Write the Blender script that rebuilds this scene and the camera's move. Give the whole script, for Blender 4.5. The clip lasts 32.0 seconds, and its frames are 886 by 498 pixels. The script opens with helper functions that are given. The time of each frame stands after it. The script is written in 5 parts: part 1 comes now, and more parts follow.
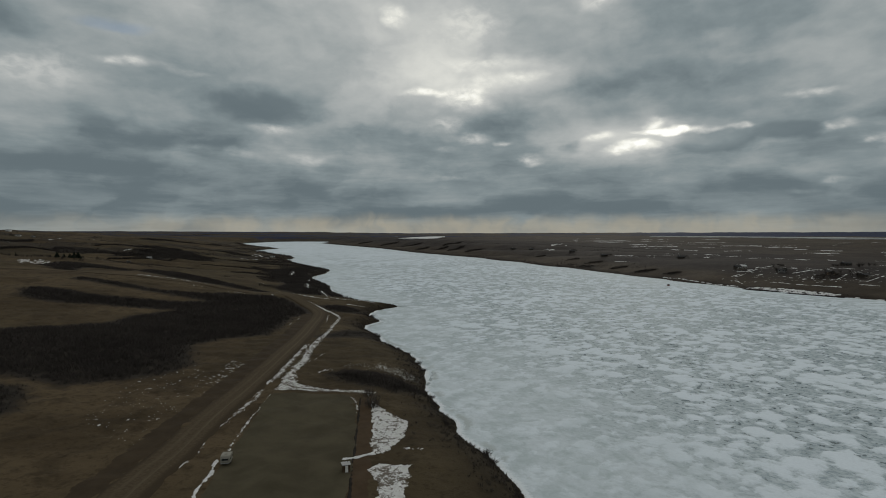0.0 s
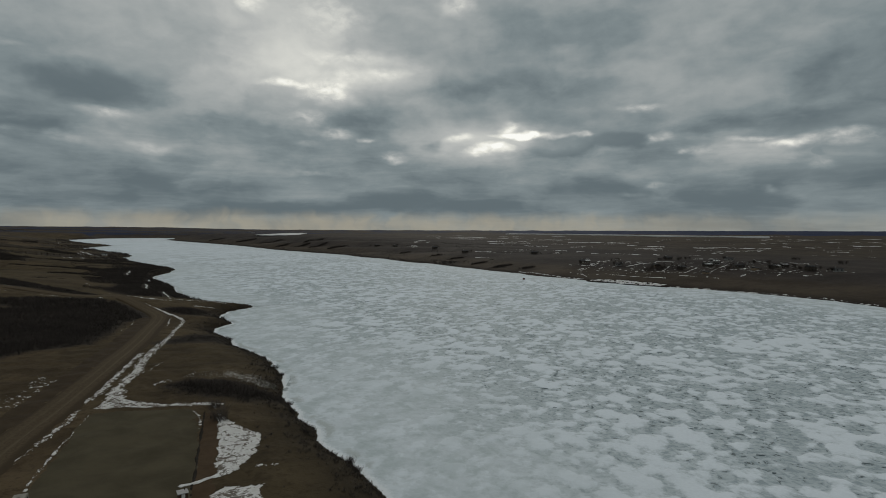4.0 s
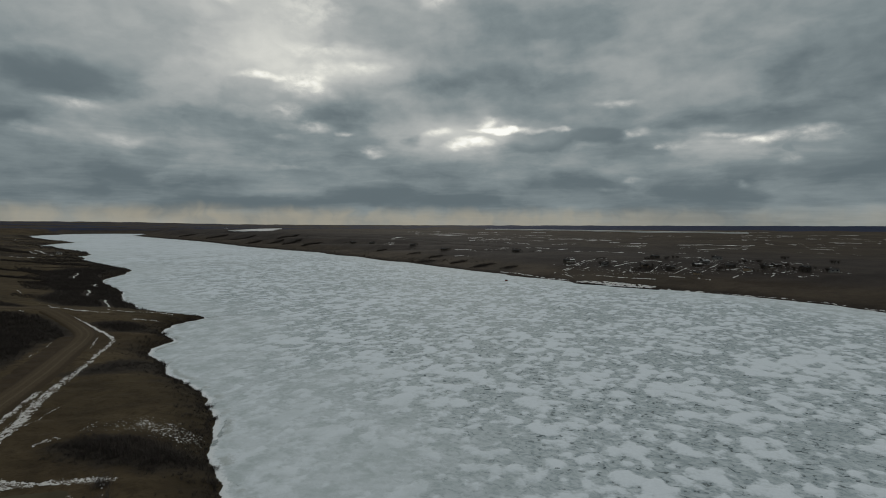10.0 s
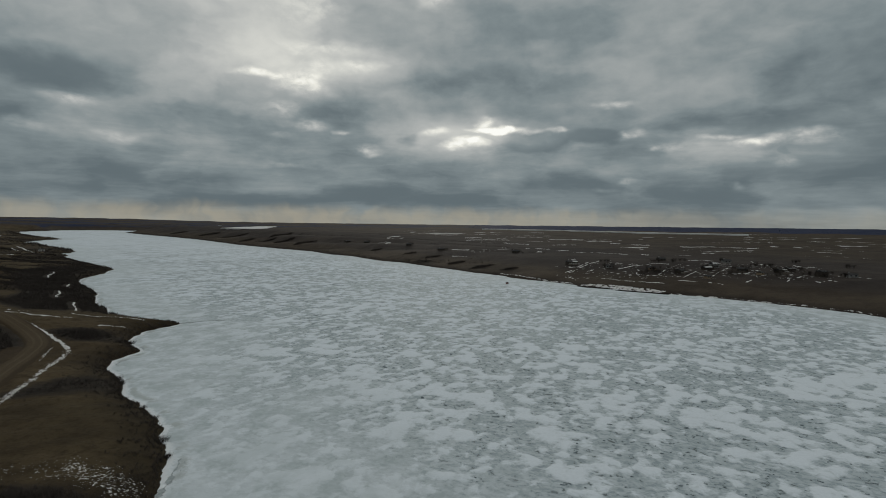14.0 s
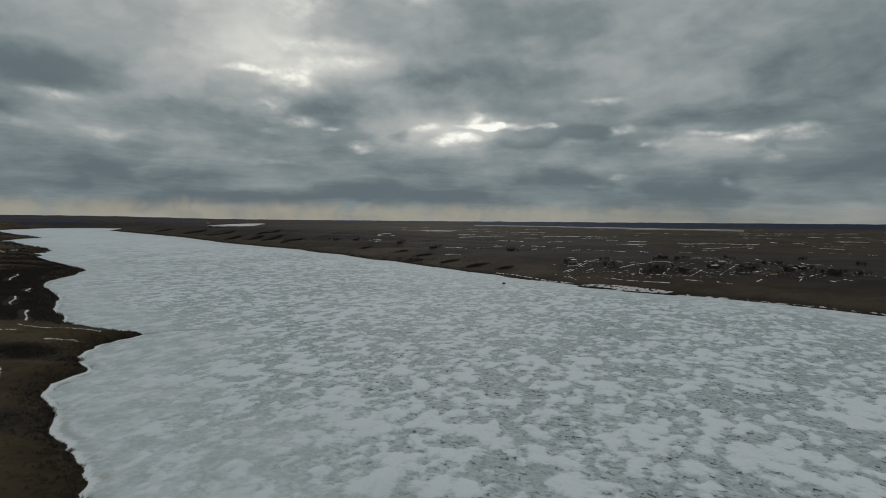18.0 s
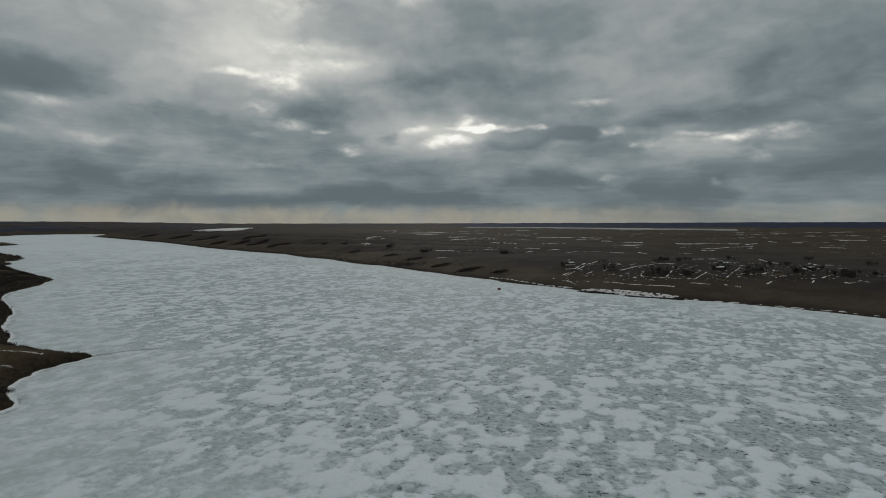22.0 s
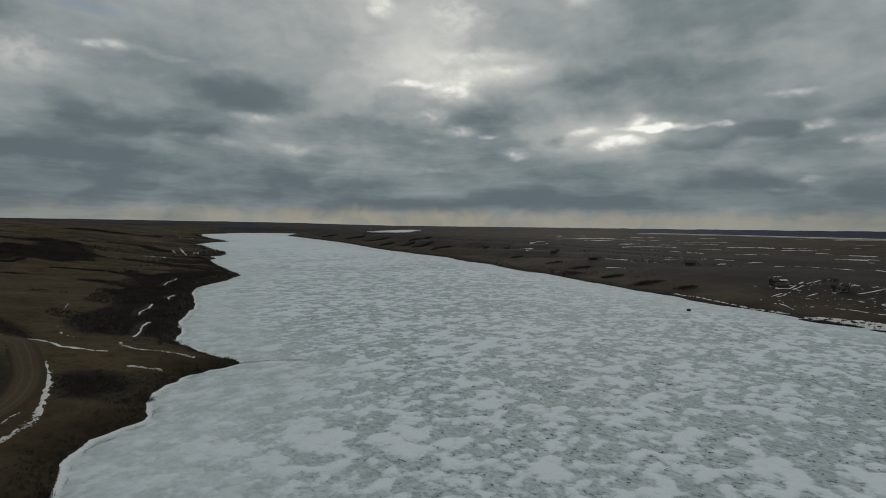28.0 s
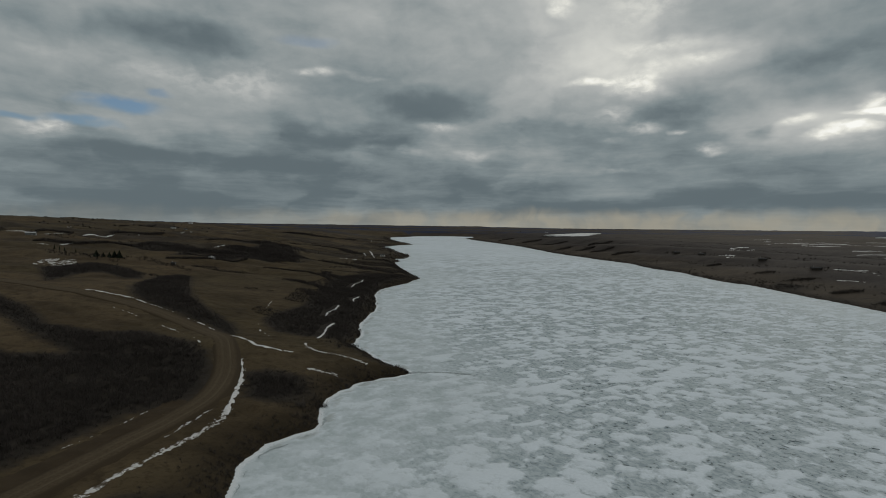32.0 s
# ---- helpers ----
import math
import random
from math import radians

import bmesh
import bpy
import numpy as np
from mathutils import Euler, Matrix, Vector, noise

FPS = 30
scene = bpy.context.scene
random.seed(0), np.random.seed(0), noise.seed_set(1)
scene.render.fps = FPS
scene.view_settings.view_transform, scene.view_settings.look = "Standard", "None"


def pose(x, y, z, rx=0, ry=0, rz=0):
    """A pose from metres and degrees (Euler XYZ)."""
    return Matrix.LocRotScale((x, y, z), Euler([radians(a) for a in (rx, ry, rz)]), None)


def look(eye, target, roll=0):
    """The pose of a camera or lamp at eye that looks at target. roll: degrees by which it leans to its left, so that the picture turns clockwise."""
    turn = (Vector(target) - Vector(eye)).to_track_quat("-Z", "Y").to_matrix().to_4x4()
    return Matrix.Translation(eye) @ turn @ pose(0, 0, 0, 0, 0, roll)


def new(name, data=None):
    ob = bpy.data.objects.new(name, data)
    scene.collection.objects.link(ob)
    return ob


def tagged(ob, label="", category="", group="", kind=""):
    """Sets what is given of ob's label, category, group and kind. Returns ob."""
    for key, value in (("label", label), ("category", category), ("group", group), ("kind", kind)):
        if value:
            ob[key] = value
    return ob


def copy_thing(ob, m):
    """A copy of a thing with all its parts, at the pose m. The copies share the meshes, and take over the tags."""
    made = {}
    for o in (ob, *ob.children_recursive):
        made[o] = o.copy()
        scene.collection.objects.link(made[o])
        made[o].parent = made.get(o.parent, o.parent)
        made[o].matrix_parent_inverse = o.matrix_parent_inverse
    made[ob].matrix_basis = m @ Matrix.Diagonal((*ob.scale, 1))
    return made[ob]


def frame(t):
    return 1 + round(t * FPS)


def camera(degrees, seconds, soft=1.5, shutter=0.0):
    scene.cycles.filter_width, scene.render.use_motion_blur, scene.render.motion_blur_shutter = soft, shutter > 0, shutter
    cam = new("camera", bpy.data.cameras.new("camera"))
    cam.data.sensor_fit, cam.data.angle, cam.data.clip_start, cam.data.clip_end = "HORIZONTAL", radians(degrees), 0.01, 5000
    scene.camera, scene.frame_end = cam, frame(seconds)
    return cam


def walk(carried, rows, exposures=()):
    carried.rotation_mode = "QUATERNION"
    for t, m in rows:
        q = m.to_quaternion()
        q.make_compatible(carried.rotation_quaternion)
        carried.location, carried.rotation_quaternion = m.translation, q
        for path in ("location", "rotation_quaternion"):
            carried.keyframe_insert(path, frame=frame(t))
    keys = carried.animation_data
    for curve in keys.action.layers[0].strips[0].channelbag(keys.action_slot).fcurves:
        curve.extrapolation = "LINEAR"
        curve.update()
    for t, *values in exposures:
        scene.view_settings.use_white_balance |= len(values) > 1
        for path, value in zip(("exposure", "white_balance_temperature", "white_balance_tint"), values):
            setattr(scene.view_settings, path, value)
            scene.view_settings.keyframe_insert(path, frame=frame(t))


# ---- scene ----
cam = camera(79.32, 32.0, soft=0.95)

# seconds, eye, heading to the left of +y, pitch, roll
PATH = [
    (0, (2.16, -46.52, 43.96), 17.43, -1.82, -0.11),
    (0.5, (1.97, -46.12, 43.76), 14.59, -1.83, -0.03),
    (1, (1.75, -45.56, 43.58), 5.84, -1.81, -0.02),
    (1.5, (1.39, -45.32, 43.45), 3.86, -1.78, 0.04),
    (2, (1.09, -44.97, 43.36), 3.57, -1.83, 0.12),
    (2.5, (0.94, -44.19, 43.21), 3.40, -1.88, 0.20),
    (4.5, (0.88, -38.36, 42.75), 2.59, -2.22, 0.25),
    (5, (0.95, -36.45, 43.05), 2.18, -2.31, 0.30),
    (5.5, (0.94, -34.24, 43.32), 1.90, -2.29, 0.42),
    (6, (1.18, -31.99, 43.76), 1.87, -2.41, 0.43),
    (6.5, (1.18, -29.85, 43.97), 1.79, -2.27, 0.82),
    (7, (1.41, -27.33, 44.61), 1.81, -2.53, 0.46),
    (8, (1.31, -21.70, 45.27), 1.85, -2.59, 0.32),
    (9, (1.00, -15.89, 45.79), 1.99, -2.63, 0.29),
    (10, (0.95, -10.76, 45.96), 0.69, -2.68, 0.24),
    (11, (0.36, -5.44, 45.97), 0.68, -2.67, 0.33),
    (12, (0.01, 0.01, 45.97), 0.00, -2.66, 0.53),
    (13, (-0.40, 5.78, 45.90), 0.20, -2.71, 0.70),
    (14, (-0.80, 11.15, 45.70), 0.24, -2.74, 0.74),
    (14.5, (-0.82, 14.09, 45.73), 0.26, -2.76, 0.74),
    (16.5, (-1.26, 25.83, 46.29), 0.16, -3.04, 0.67),
    (17, (-1.50, 28.97, 46.13), 0.14, -3.07, 0.65),
    (18, (-1.79, 34.92, 46.19), -0.67, -3.12, 0.54),
    (19, (-1.74, 40.41, 46.10), -1.16, -3.11, 0.35),
    (20, (-1.70, 46.33, 45.92), -1.98, -3.03, 0.22),
    (21, (-1.39, 52.51, 45.88), -1.97, -2.94, 0.03),
    (22, (-1.25, 58.24, 46.27), -1.60, -2.89, -0.06),
    (23, (-1.44, 64.41, 46.22), -1.26, -2.70, -0.08),
    (24, (-1.79, 70.35, 46.17), 2.07, -2.58, 0.11),
    (24.5, (-1.95, 73.52, 46.40), 2.50, -2.61, 0.15),
    (26.5, (-3.67, 85.54, 46.58), 6.30, -2.49, 0.52),
    (27, (-4.37, 87.96, 46.70), 10.26, -2.54, 0.52),
    (27.5, (-5.00, 90.91, 46.67), 12.36, -2.48, 0.78),
    (28, (-5.61, 93.79, 46.75), 15.71, -2.59, 0.75),
    (28.5, (-6.36, 96.62, 46.90), 16.63, -2.62, 0.81),
    (29, (-7.50, 99.24, 46.99), 19.41, -2.64, 0.72),
    (29.5, (-8.14, 101.83, 47.07), 28.41, -2.71, 0.57),
    (30, (-8.85, 103.92, 47.20), 29.48, -2.71, 0.56),
    (30.5, (-9.62, 105.65, 47.29), 29.18, -2.63, 0.46),
    (31, (-10.23, 106.96, 47.57), 31.97, -2.59, 0.51),
    (31.5, (-10.63, 107.72, 47.78), 33.39, -2.51, 0.45),
    (32, (-10.89, 108.30, 48.07), 34.53, -2.47, 0.50),
]


def aim(eye, yaw, pitch, roll):
    y, p = radians(yaw), radians(pitch)
    ahead = Vector((-math.sin(y) * math.cos(p), math.cos(y) * math.cos(p), math.sin(p)))
    return look(eye, Vector(eye) + ahead, roll)


walk(cam, [(t, aim(eye, yaw, pitch, roll)) for t, eye, yaw, pitch, roll in PATH],
     [(0, 0.09), (1, 0.07), (2, -0.02), (5, 0.0), (14, 0.0), (18, 0.0), (22, -0.04), (28, -0.05), (32, -0.03)])

# ---- world: an overcast sky with breaks, and a veiled sun ahead ----
SUN_AZ, SUN_EL = 1.0, 15.0
# azimuth to the right of +y and height in degrees, half width, half height, brightness
GLOWS = [(-22.0, 19.0, 20.0, 8.0, 0.10), (-15.0, 16.5, 10.0, 3.0, 0.15), (-12.0, 15.2, 7.0, 0.9, 0.12), (3.0, 9.3, 9.0, 2.0, 0.17), (14.0, 9.6, 12.0, 1.4, 0.05), (31.0, 7.2, 8.0, 2.2, 0.15), (2.5, 6.6, 3.0, 2.2, 0.05)]
BREAKS = [(-14.4, 14.0, 3.5, 1.1, 0.22), (-19.0, 14.5, 2.3, 0.4, 0.18), (-10.9, 15.7, 3.6, 0.7, 0.14), (-13.2, 17.3, 3.5, 0.8, 0.1), (-17.9, 11.1, 3.2, 0.9, 0.1), (-15.0, 9.8, 1.8, 0.5, 0.12),
          (-22.3, 21.6, 1.2, 1.1, 0.18), (-14.4, 21.0, 4.7, 2.0, 0.07), (-1.3, 22.4, 1.8, 1.0, 0.1), (-35.1, 10.4, 2.6, 0.5, 0.09), (-31.4, 7.6, 2.4, 0.5, 0.06), (-43.0, 15.0, 1.7, 0.4, 0.14),
          (-44.4, 15.6, 1.1, 0.3, 0.08), (-8.5, 7.6, 1.8, 0.5, 0.12), (-15.6, 6.0, 4.1, 0.4, 0.07)]
BREAKS_SUN = [(6.4, 9.9, 3.4, 0.3, 0.48), (2.8, 8.7, 1.7, 0.45, 0.28), (1.0, 8.1, 1.3, 0.4, 0.22), (3.8, 10.6, 0.8, 0.6, 0.18), (-1.3, 9.6, 1.5, 0.4, 0.15), (11.4, 9.8, 1.1, 0.3, 0.19), (17.5, 12.1, 1.9, 0.4, 0.09),
              (19.3, 9.1, 1.1, 0.5, 0.18), (20.8, 7.7, 0.7, 0.3, 0.12), (22.7, 7.7, 2.3, 0.4, 0.12), (29.3, 7.7, 2.4, 0.35, 0.20), (33.2, 7.9, 3.6, 0.55, 0.15), (26.5, 8.3, 2.0, 0.25, 0.10), (32.3, 5.9, 1.5, 0.5, 0.05), (28.0, 4.0, 0.6, 0.3, 0.05),
              (-16.8, 8.9, 1.2, 0.3, 0.11), (-11.5, 9.3, 0.9, 0.3, 0.11), (18.3, 4.7, 1.0, 0.3, 0.05), (16.1, 3.6, 1.0, 0.3, 0.05)]
BREAKS_WEST = [(-71.0, 7.6, 2.1, 1.0, 0.16), (-69.8, 8.2, 1.0, 0.6, 0.1), (-55.0, 14.1, 4.7, 2.1, 0.06), (-47.8, 15.5, 2.0, 0.4, 0.16), (-63.3, 13.6, 9.2, 1.2, 0.04), (-39.7, 8.0, 3.6, 0.5, 0.05),
               (-71.7, 14.2, 2.3, 0.5, 0.05)]
DARK = [(-36.0, 12.6, 5.2, 1.6, -0.1), (-25.7, 9.6, 4.8, 1.4, -0.08), (-10.9, 11.3, 5.9, 1.6, -0.09), (-0.1, 11.6, 3.6, 1.3, -0.07), (4.6, 14.5, 9.8, 1.6, -0.07), (8.7, 8.6, 4.2, 1.0, -0.15),
        (15.5, 9.0, 2.6, 0.8, -0.11), (-4.0, 8.8, 1.1, 0.5, -0.13), (23.5, 9.9, 3.2, 0.8, -0.05), (-39.5, 8.8, 2.5, 0.9, -0.04)]
DARK_LOW = [(-25.8, 4.3, 6.9, 1.1, -0.05), (-16.8, 2.1, 9.8, 0.8, -0.05), (-1.9, 3.1, 7.8, 1.0, -0.06), (7.0, 2.1, 5.7, 0.7, -0.05), (-43.2, 4.9, 2.3, 0.6, -0.04), (7.0, 4.2, 3.4, 0.8, -0.04),
            (14.2, 4.6, 3.2, 0.8, -0.04), (32.7, 6.8, 0.4, 0.3, -0.12), (32.5, 14.7, 2.2, 2.6, -0.04), (23.9, 15.8, 4.1, 1.4, -0.03), (-50.0, 3.5, 20.0, 3.5, -0.055), (36.0, 2.0, 15.0, 2.6, -0.02), (10.0, 19.5, 12.0, 3.0, -0.05),
            (42.0, 12.0, 26.0, 12.0, -0.05)]
DARK_WEST = [(-60.0, 17.5, 6.3, 1.5, -0.09), (-70.5, 16.4, 3.9, 1.5, -0.06), (-47.9, 9.2, 7.9, 2.0, -0.06), (-65.2, 6.7, 4.9, 0.7, -0.09), (-58.6, 8.8, 2.5, 1.0, -0.05), (-53.9, 6.1, 9.6, 0.7, -0.06),
             (-50.6, 19.4, 3.3, 1.3, -0.05), (-49.0, 4.0, 4.5, 0.8, -0.04), (-59.1, 3.1, 10.9, 1.4, -0.03)]
BLUE = [(-65.2, 10.7, 3.1, 0.6, 1.1), (-68.2, 8.9, 2.5, 0.4, 0.95), (-72.9, 8.6, 1.5, 0.3, 0.8), (-48.4, 18.3, 3.1, 0.5, 0.32), (-62.4, 12.0, 0.9, 0.3, 0.6)]


class Nodes:
    """Short names for building node trees."""

    def __init__(self, tree):
        self.tree = tree
        tree.nodes.clear()

    def add(self, kind, **inputs):
        node = self.tree.nodes.new(kind)
        for key, value in inputs.items():
            socket = node.inputs[int(key[1:])] if key[0] == "i" and key[1:].isdigit() else node.inputs[key.replace("_", " ")]
            if isinstance(value, bpy.types.NodeSocket):
                self.tree.links.new(value, socket)
            else:
                socket.default_value = value
        return node

    def math(self, op, a, b=0.0, c=0.0, clamp=False):
        node = self.add("ShaderNodeMath", i0=a, i1=b, i2=c)
        node.operation, node.use_clamp = op, clamp
        return node.outputs[0]

    def vec(self, op, a, b=(0, 0, 0), c=(0, 0, 0)):
        node = self.tree.nodes.new("ShaderNodeVectorMath")
        node.operation = op
        for n, value in enumerate((a, b, c)):
            if isinstance(value, bpy.types.NodeSocket):
                self.tree.links.new(value, node.inputs[n])
            else:
                node.inputs[n].default_value = value
        return node.outputs["Value"] if op in ("LENGTH", "DOT_PRODUCT") else node.outputs[0]

    def noise(self, where, scale, detail=4.0, rough=0.55, distortion=0.0):
        return self.add("ShaderNodeTexNoise", Vector=where, Scale=scale, Detail=detail, Roughness=rough, Distortion=distortion)

    def step(self, value, low, high, to_low=0.0, to_high=1.0):
        node = self.add("ShaderNodeMapRange", i0=value, i1=low, i2=high, i3=to_low, i4=to_high)
        node.interpolation_type = "SMOOTHSTEP"
        return node.outputs[0]

    def line(self, value, low, high, to_low=0.0, to_high=1.0):
        return self.add("ShaderNodeMapRange", i0=value, i1=low, i2=high, i3=to_low, i4=to_high).outputs[0]

    def mix(self, f, a, b):
        node = self.tree.nodes.new("ShaderNodeMix")
        node.data_type = "RGBA"
        for n, value in ((0, f), (6, a), (7, b)):
            if isinstance(value, bpy.types.NodeSocket):
                self.tree.links.new(value, node.inputs[n])
            else:
                node.inputs[n].default_value = value if n == 0 else (*value, 1.0)
        return node.outputs[2]

    def ramp(self, f, stops):
        node = self.add("ShaderNodeValToRGB", Fac=f)
        ends = node.color_ramp.elements
        while len(ends) < len(stops):
            ends.new(0.5)
        for e, (at, colour) in zip(ends, stops):
            e.position, e.color = at, (*colour, 1.0)
        return node.outputs[0]


world = bpy.data.worlds.new("overcast_sky")
scene.world = world
world.use_nodes = True
N = Nodes(world.node_tree)
ray = N.add("ShaderNodeTexCoord").outputs["Generated"]
xyz = N.add("ShaderNodeSeparateXYZ", Vector=ray)
dx, dy, dz = xyz.outputs
az = N.math("MULTIPLY", N.math("ARCTAN2", dx, dy), 180 / math.pi)
el = N.math("MULTIPLY", N.math("ARCSINE", dz), 180 / math.pi)
# the cloud deck: wide masses drawn out towards the horizon, with round billows on them
far_up = N.math("MULTIPLY", N.math("LOGARITHM", N.math("ADD", N.math("MAXIMUM", el, 0.0), 3.5), math.e), 25.0)
iso = N.add("ShaderNodeCombineXYZ", X=az, Y=N.math("MULTIPLY", el, 1.7), Z=0.0).outputs[0]
curl = N.vec("SUBTRACT", N.noise(iso, 0.26, 3.0, 0.5).outputs["Color"], (0.5, 0.5, 0.5))
lift = N.add("ShaderNodeCombineXYZ", X=3.4, Y=N.step(el, 1.0, 12.0, 0.6, 3.4), Z=0.0).outputs[0]
flat = N.vec("MULTIPLY_ADD", curl, lift, N.add("ShaderNodeCombineXYZ", X=N.math("MULTIPLY", az, 0.78), Y=far_up, Z=0.0).outputs[0])
above = N.vec("ADD", flat, (0.5, 1.9, 0.0))
broad = N.noise(flat, 0.034, 3.0, 0.5, 0.2).outputs["Fac"]
mass = N.noise(flat, 0.085, 6.0, 0.54, 0.1).outputs["Fac"]
mass_up = N.noise(above, 0.085, 6.0, 0.54, 0.1).outputs["Fac"]
puff = N.noise(iso, 0.15, 6.0, 0.52, 0.2).outputs["Fac"]
puff_up = N.noise(N.vec("ADD", iso, (0.4, 1.3, 0.0)), 0.15, 6.0, 0.52, 0.2).outputs["Fac"]
warp = N.vec("SUBTRACT", N.noise(iso, 0.10, 3.0, 0.5).outputs["Color"], (0.5, 0.5, 0.5))
place = N.vec("MULTIPLY_ADD", warp, (3.2, 0.9, 0.0), N.add("ShaderNodeCombineXYZ", X=az, Y=el, Z=0.0).outputs[0])
place = N.vec("MULTIPLY_ADD", curl, (3.2, 1.5, 0.0), place)


def patches(rows, total, core=0.25, more=1.0):
    """Adds oval patches of cloud, ragged by the warped place, to a running value."""
    for a, e, w, h, amount in rows:
        off = N.vec("MULTIPLY_ADD", place, (1 / (1.4 * w), 1 / (1.4 * h), 0), (-a / (1.4 * w), -e / (1.4 * h), 0))
        total = N.math("ADD", total, N.step(N.vec("LENGTH", off), core, 1.1, amount * more, 0.0))
    return total


level = N.ramp(N.line(el, 0.0, 90.0), [(0.0, (0.235,) * 3), (0.03, (0.205,) * 3), (0.09, (0.26,) * 3), (0.17, (0.325,) * 3), (0.27, (0.345,) * 3), (0.5, (0.49,) * 3), (1.0, (0.60,) * 3)])
value = N.math("ADD", level, N.math("MULTIPLY", N.math("SUBTRACT", 0.5, broad), 0.16))
value = N.math("ADD", value, N.math("MULTIPLY", N.step(mass, 0.40, 0.59, 0.042, -0.042), N.step(el, 10.0, 22.0, 1.0, 0.7)))
value = N.math("ADD", value, N.math("MULTIPLY", N.math("SUBTRACT", mass, mass_up), 0.24))
value = N.math("ADD", value, N.math("MULTIPLY", N.math("SUBTRACT", 0.5, puff), 0.08))
value = N.math("ADD", value, N.math("MULTIPLY", N.math("SUBTRACT", puff, puff_up), N.step(el, 1.0, 9.0, 0.13, 0.25)))
value = N.math("ADD", value, N.math("MULTIPLY", patches(DARK + DARK_LOW + DARK_WEST, 0.0, 0.15, 1.3), N.step(mass, 0.34, 0.60, 0.7, 1.25)))
# thin flat-bottomed layers low over the horizon
layer = N.vec("MULTIPLY_ADD", curl, (1.6, 0.9, 0.0), N.vec("MULTIPLY", iso, (0.30, 1.0, 1.0)))
bands = N.noise(layer, 0.42, 5.0, 0.6, 0.3).outputs["Fac"]
bands_up = N.noise(N.vec("ADD", layer, (0.1, 0.7, 0.0)), 0.42, 5.0, 0.6, 0.3).outputs["Fac"]
low = N.step(el, 7.0, 13.0, 1.0, 0.25)
value = N.math("ADD", value, N.math("MULTIPLY", N.step(bands, 0.40, 0.62, 0.022, -0.022), low))
value = N.math("ADD", value, N.math("MULTIPLY", N.math("SUBTRACT", bands, bands_up), N.math("MULTIPLY", low, 0.14)))
torn = N.step(N.math("ADD", N.math("MULTIPLY", puff, 0.65), N.math("MULTIPLY", mass, 0.35)), 0.56, 0.45, 0.35, 1.40)
speck = N.noise(iso, 0.85, 4.0, 0.55, 0.3).outputs["Fac"]
torn = N.math("MULTIPLY", torn, N.step(speck, 0.68, 0.34, 0.60, 1.25))
glow = N.math("MULTIPLY", patches(BREAKS + BREAKS_SUN + BREAKS_WEST, 0.0, 0.0, 1.5), torn)
glow = N.math("ADD", glow, N.math("MULTIPLY", patches(GLOWS, 0.0, 0.0), N.step(mass, 0.66, 0.38, 0.6, 1.3)))
value = N.math("ADD", N.math("SMOOTH_MAX", value, 0.135, 0.07), glow)
grey = N.ramp(value, [(0.0, (0.071, 0.094, 0.107)), (0.15, (0.123, 0.156, 0.171)), (0.25, (0.206, 0.246, 0.258)), (0.45, (0.438, 0.455, 0.445)), (0.8, (0.82, 0.815, 0.745)), (1.0, (0.97, 0.97, 0.92))])
# the clear strip under the edge of the deck, with shafts of light
shaft = N.noise(N.vec("MULTIPLY", flat, (1.0, 0.08, 1.0)), 0.35, 3.0, 0.6).outputs["Fac"]
edge = N.math("ADD", N.math("MULTIPLY", shaft, 1.6), N.math("MULTIPLY", mass, 0.8))
strip = N.math("MULTIPLY", N.step(N.math("SUBTRACT", el, edge), -0.6, 0.9, 1.0, 0.0), N.math("MULTIPLY", N.step(az, -62.0, -34.0, 0.15, 0.62), N.step(az, 6.0, 30.0, 1.0, 0.5)))
strip = N.math("MULTIPLY", strip, N.step(shaft, 0.32, 0.62, 0.6, 1.15), clamp=True)
grey = N.mix(strip, grey, (0.375, 0.340, 0.262))
clear = N.add("ShaderNodeTexSky")
clear.sky_type, clear.sun_disc = "NISHITA", False
clear.sun_elevation, clear.sun_rotation = radians(SUN_EL), radians(SUN_AZ)
blue = N.vec("MULTIPLY", clear.outputs[0], (0.06, 0.07, 0.085))
gap = N.math("MULTIPLY", patches(BLUE, 0.0), N.step(puff, 0.66, 0.44), clamp=True)
sky = N.mix(N.math("MULTIPLY", gap, 0.95), grey, blue)
out = N.add("ShaderNodeBackground", Color=sky, Strength=1.0)
N.tree.links.new(out.outputs[0], N.add("ShaderNodeOutputWorld").inputs[0])

sun = new("sun", bpy.data.lights.new("sun", "SUN"))
sun.data.energy, sun.data.angle, sun.data.color = 0.5, radians(14), (1.0, 0.95, 0.86)
away = Vector((math.sin(radians(SUN_AZ)) * math.cos(radians(SUN_EL)), math.cos(radians(SUN_AZ)) * math.cos(radians(SUN_EL)), math.sin(radians(SUN_EL))))
sun.matrix_world = look(away * 500 + Vector((0, 0, 200)), (0, 0, 200))

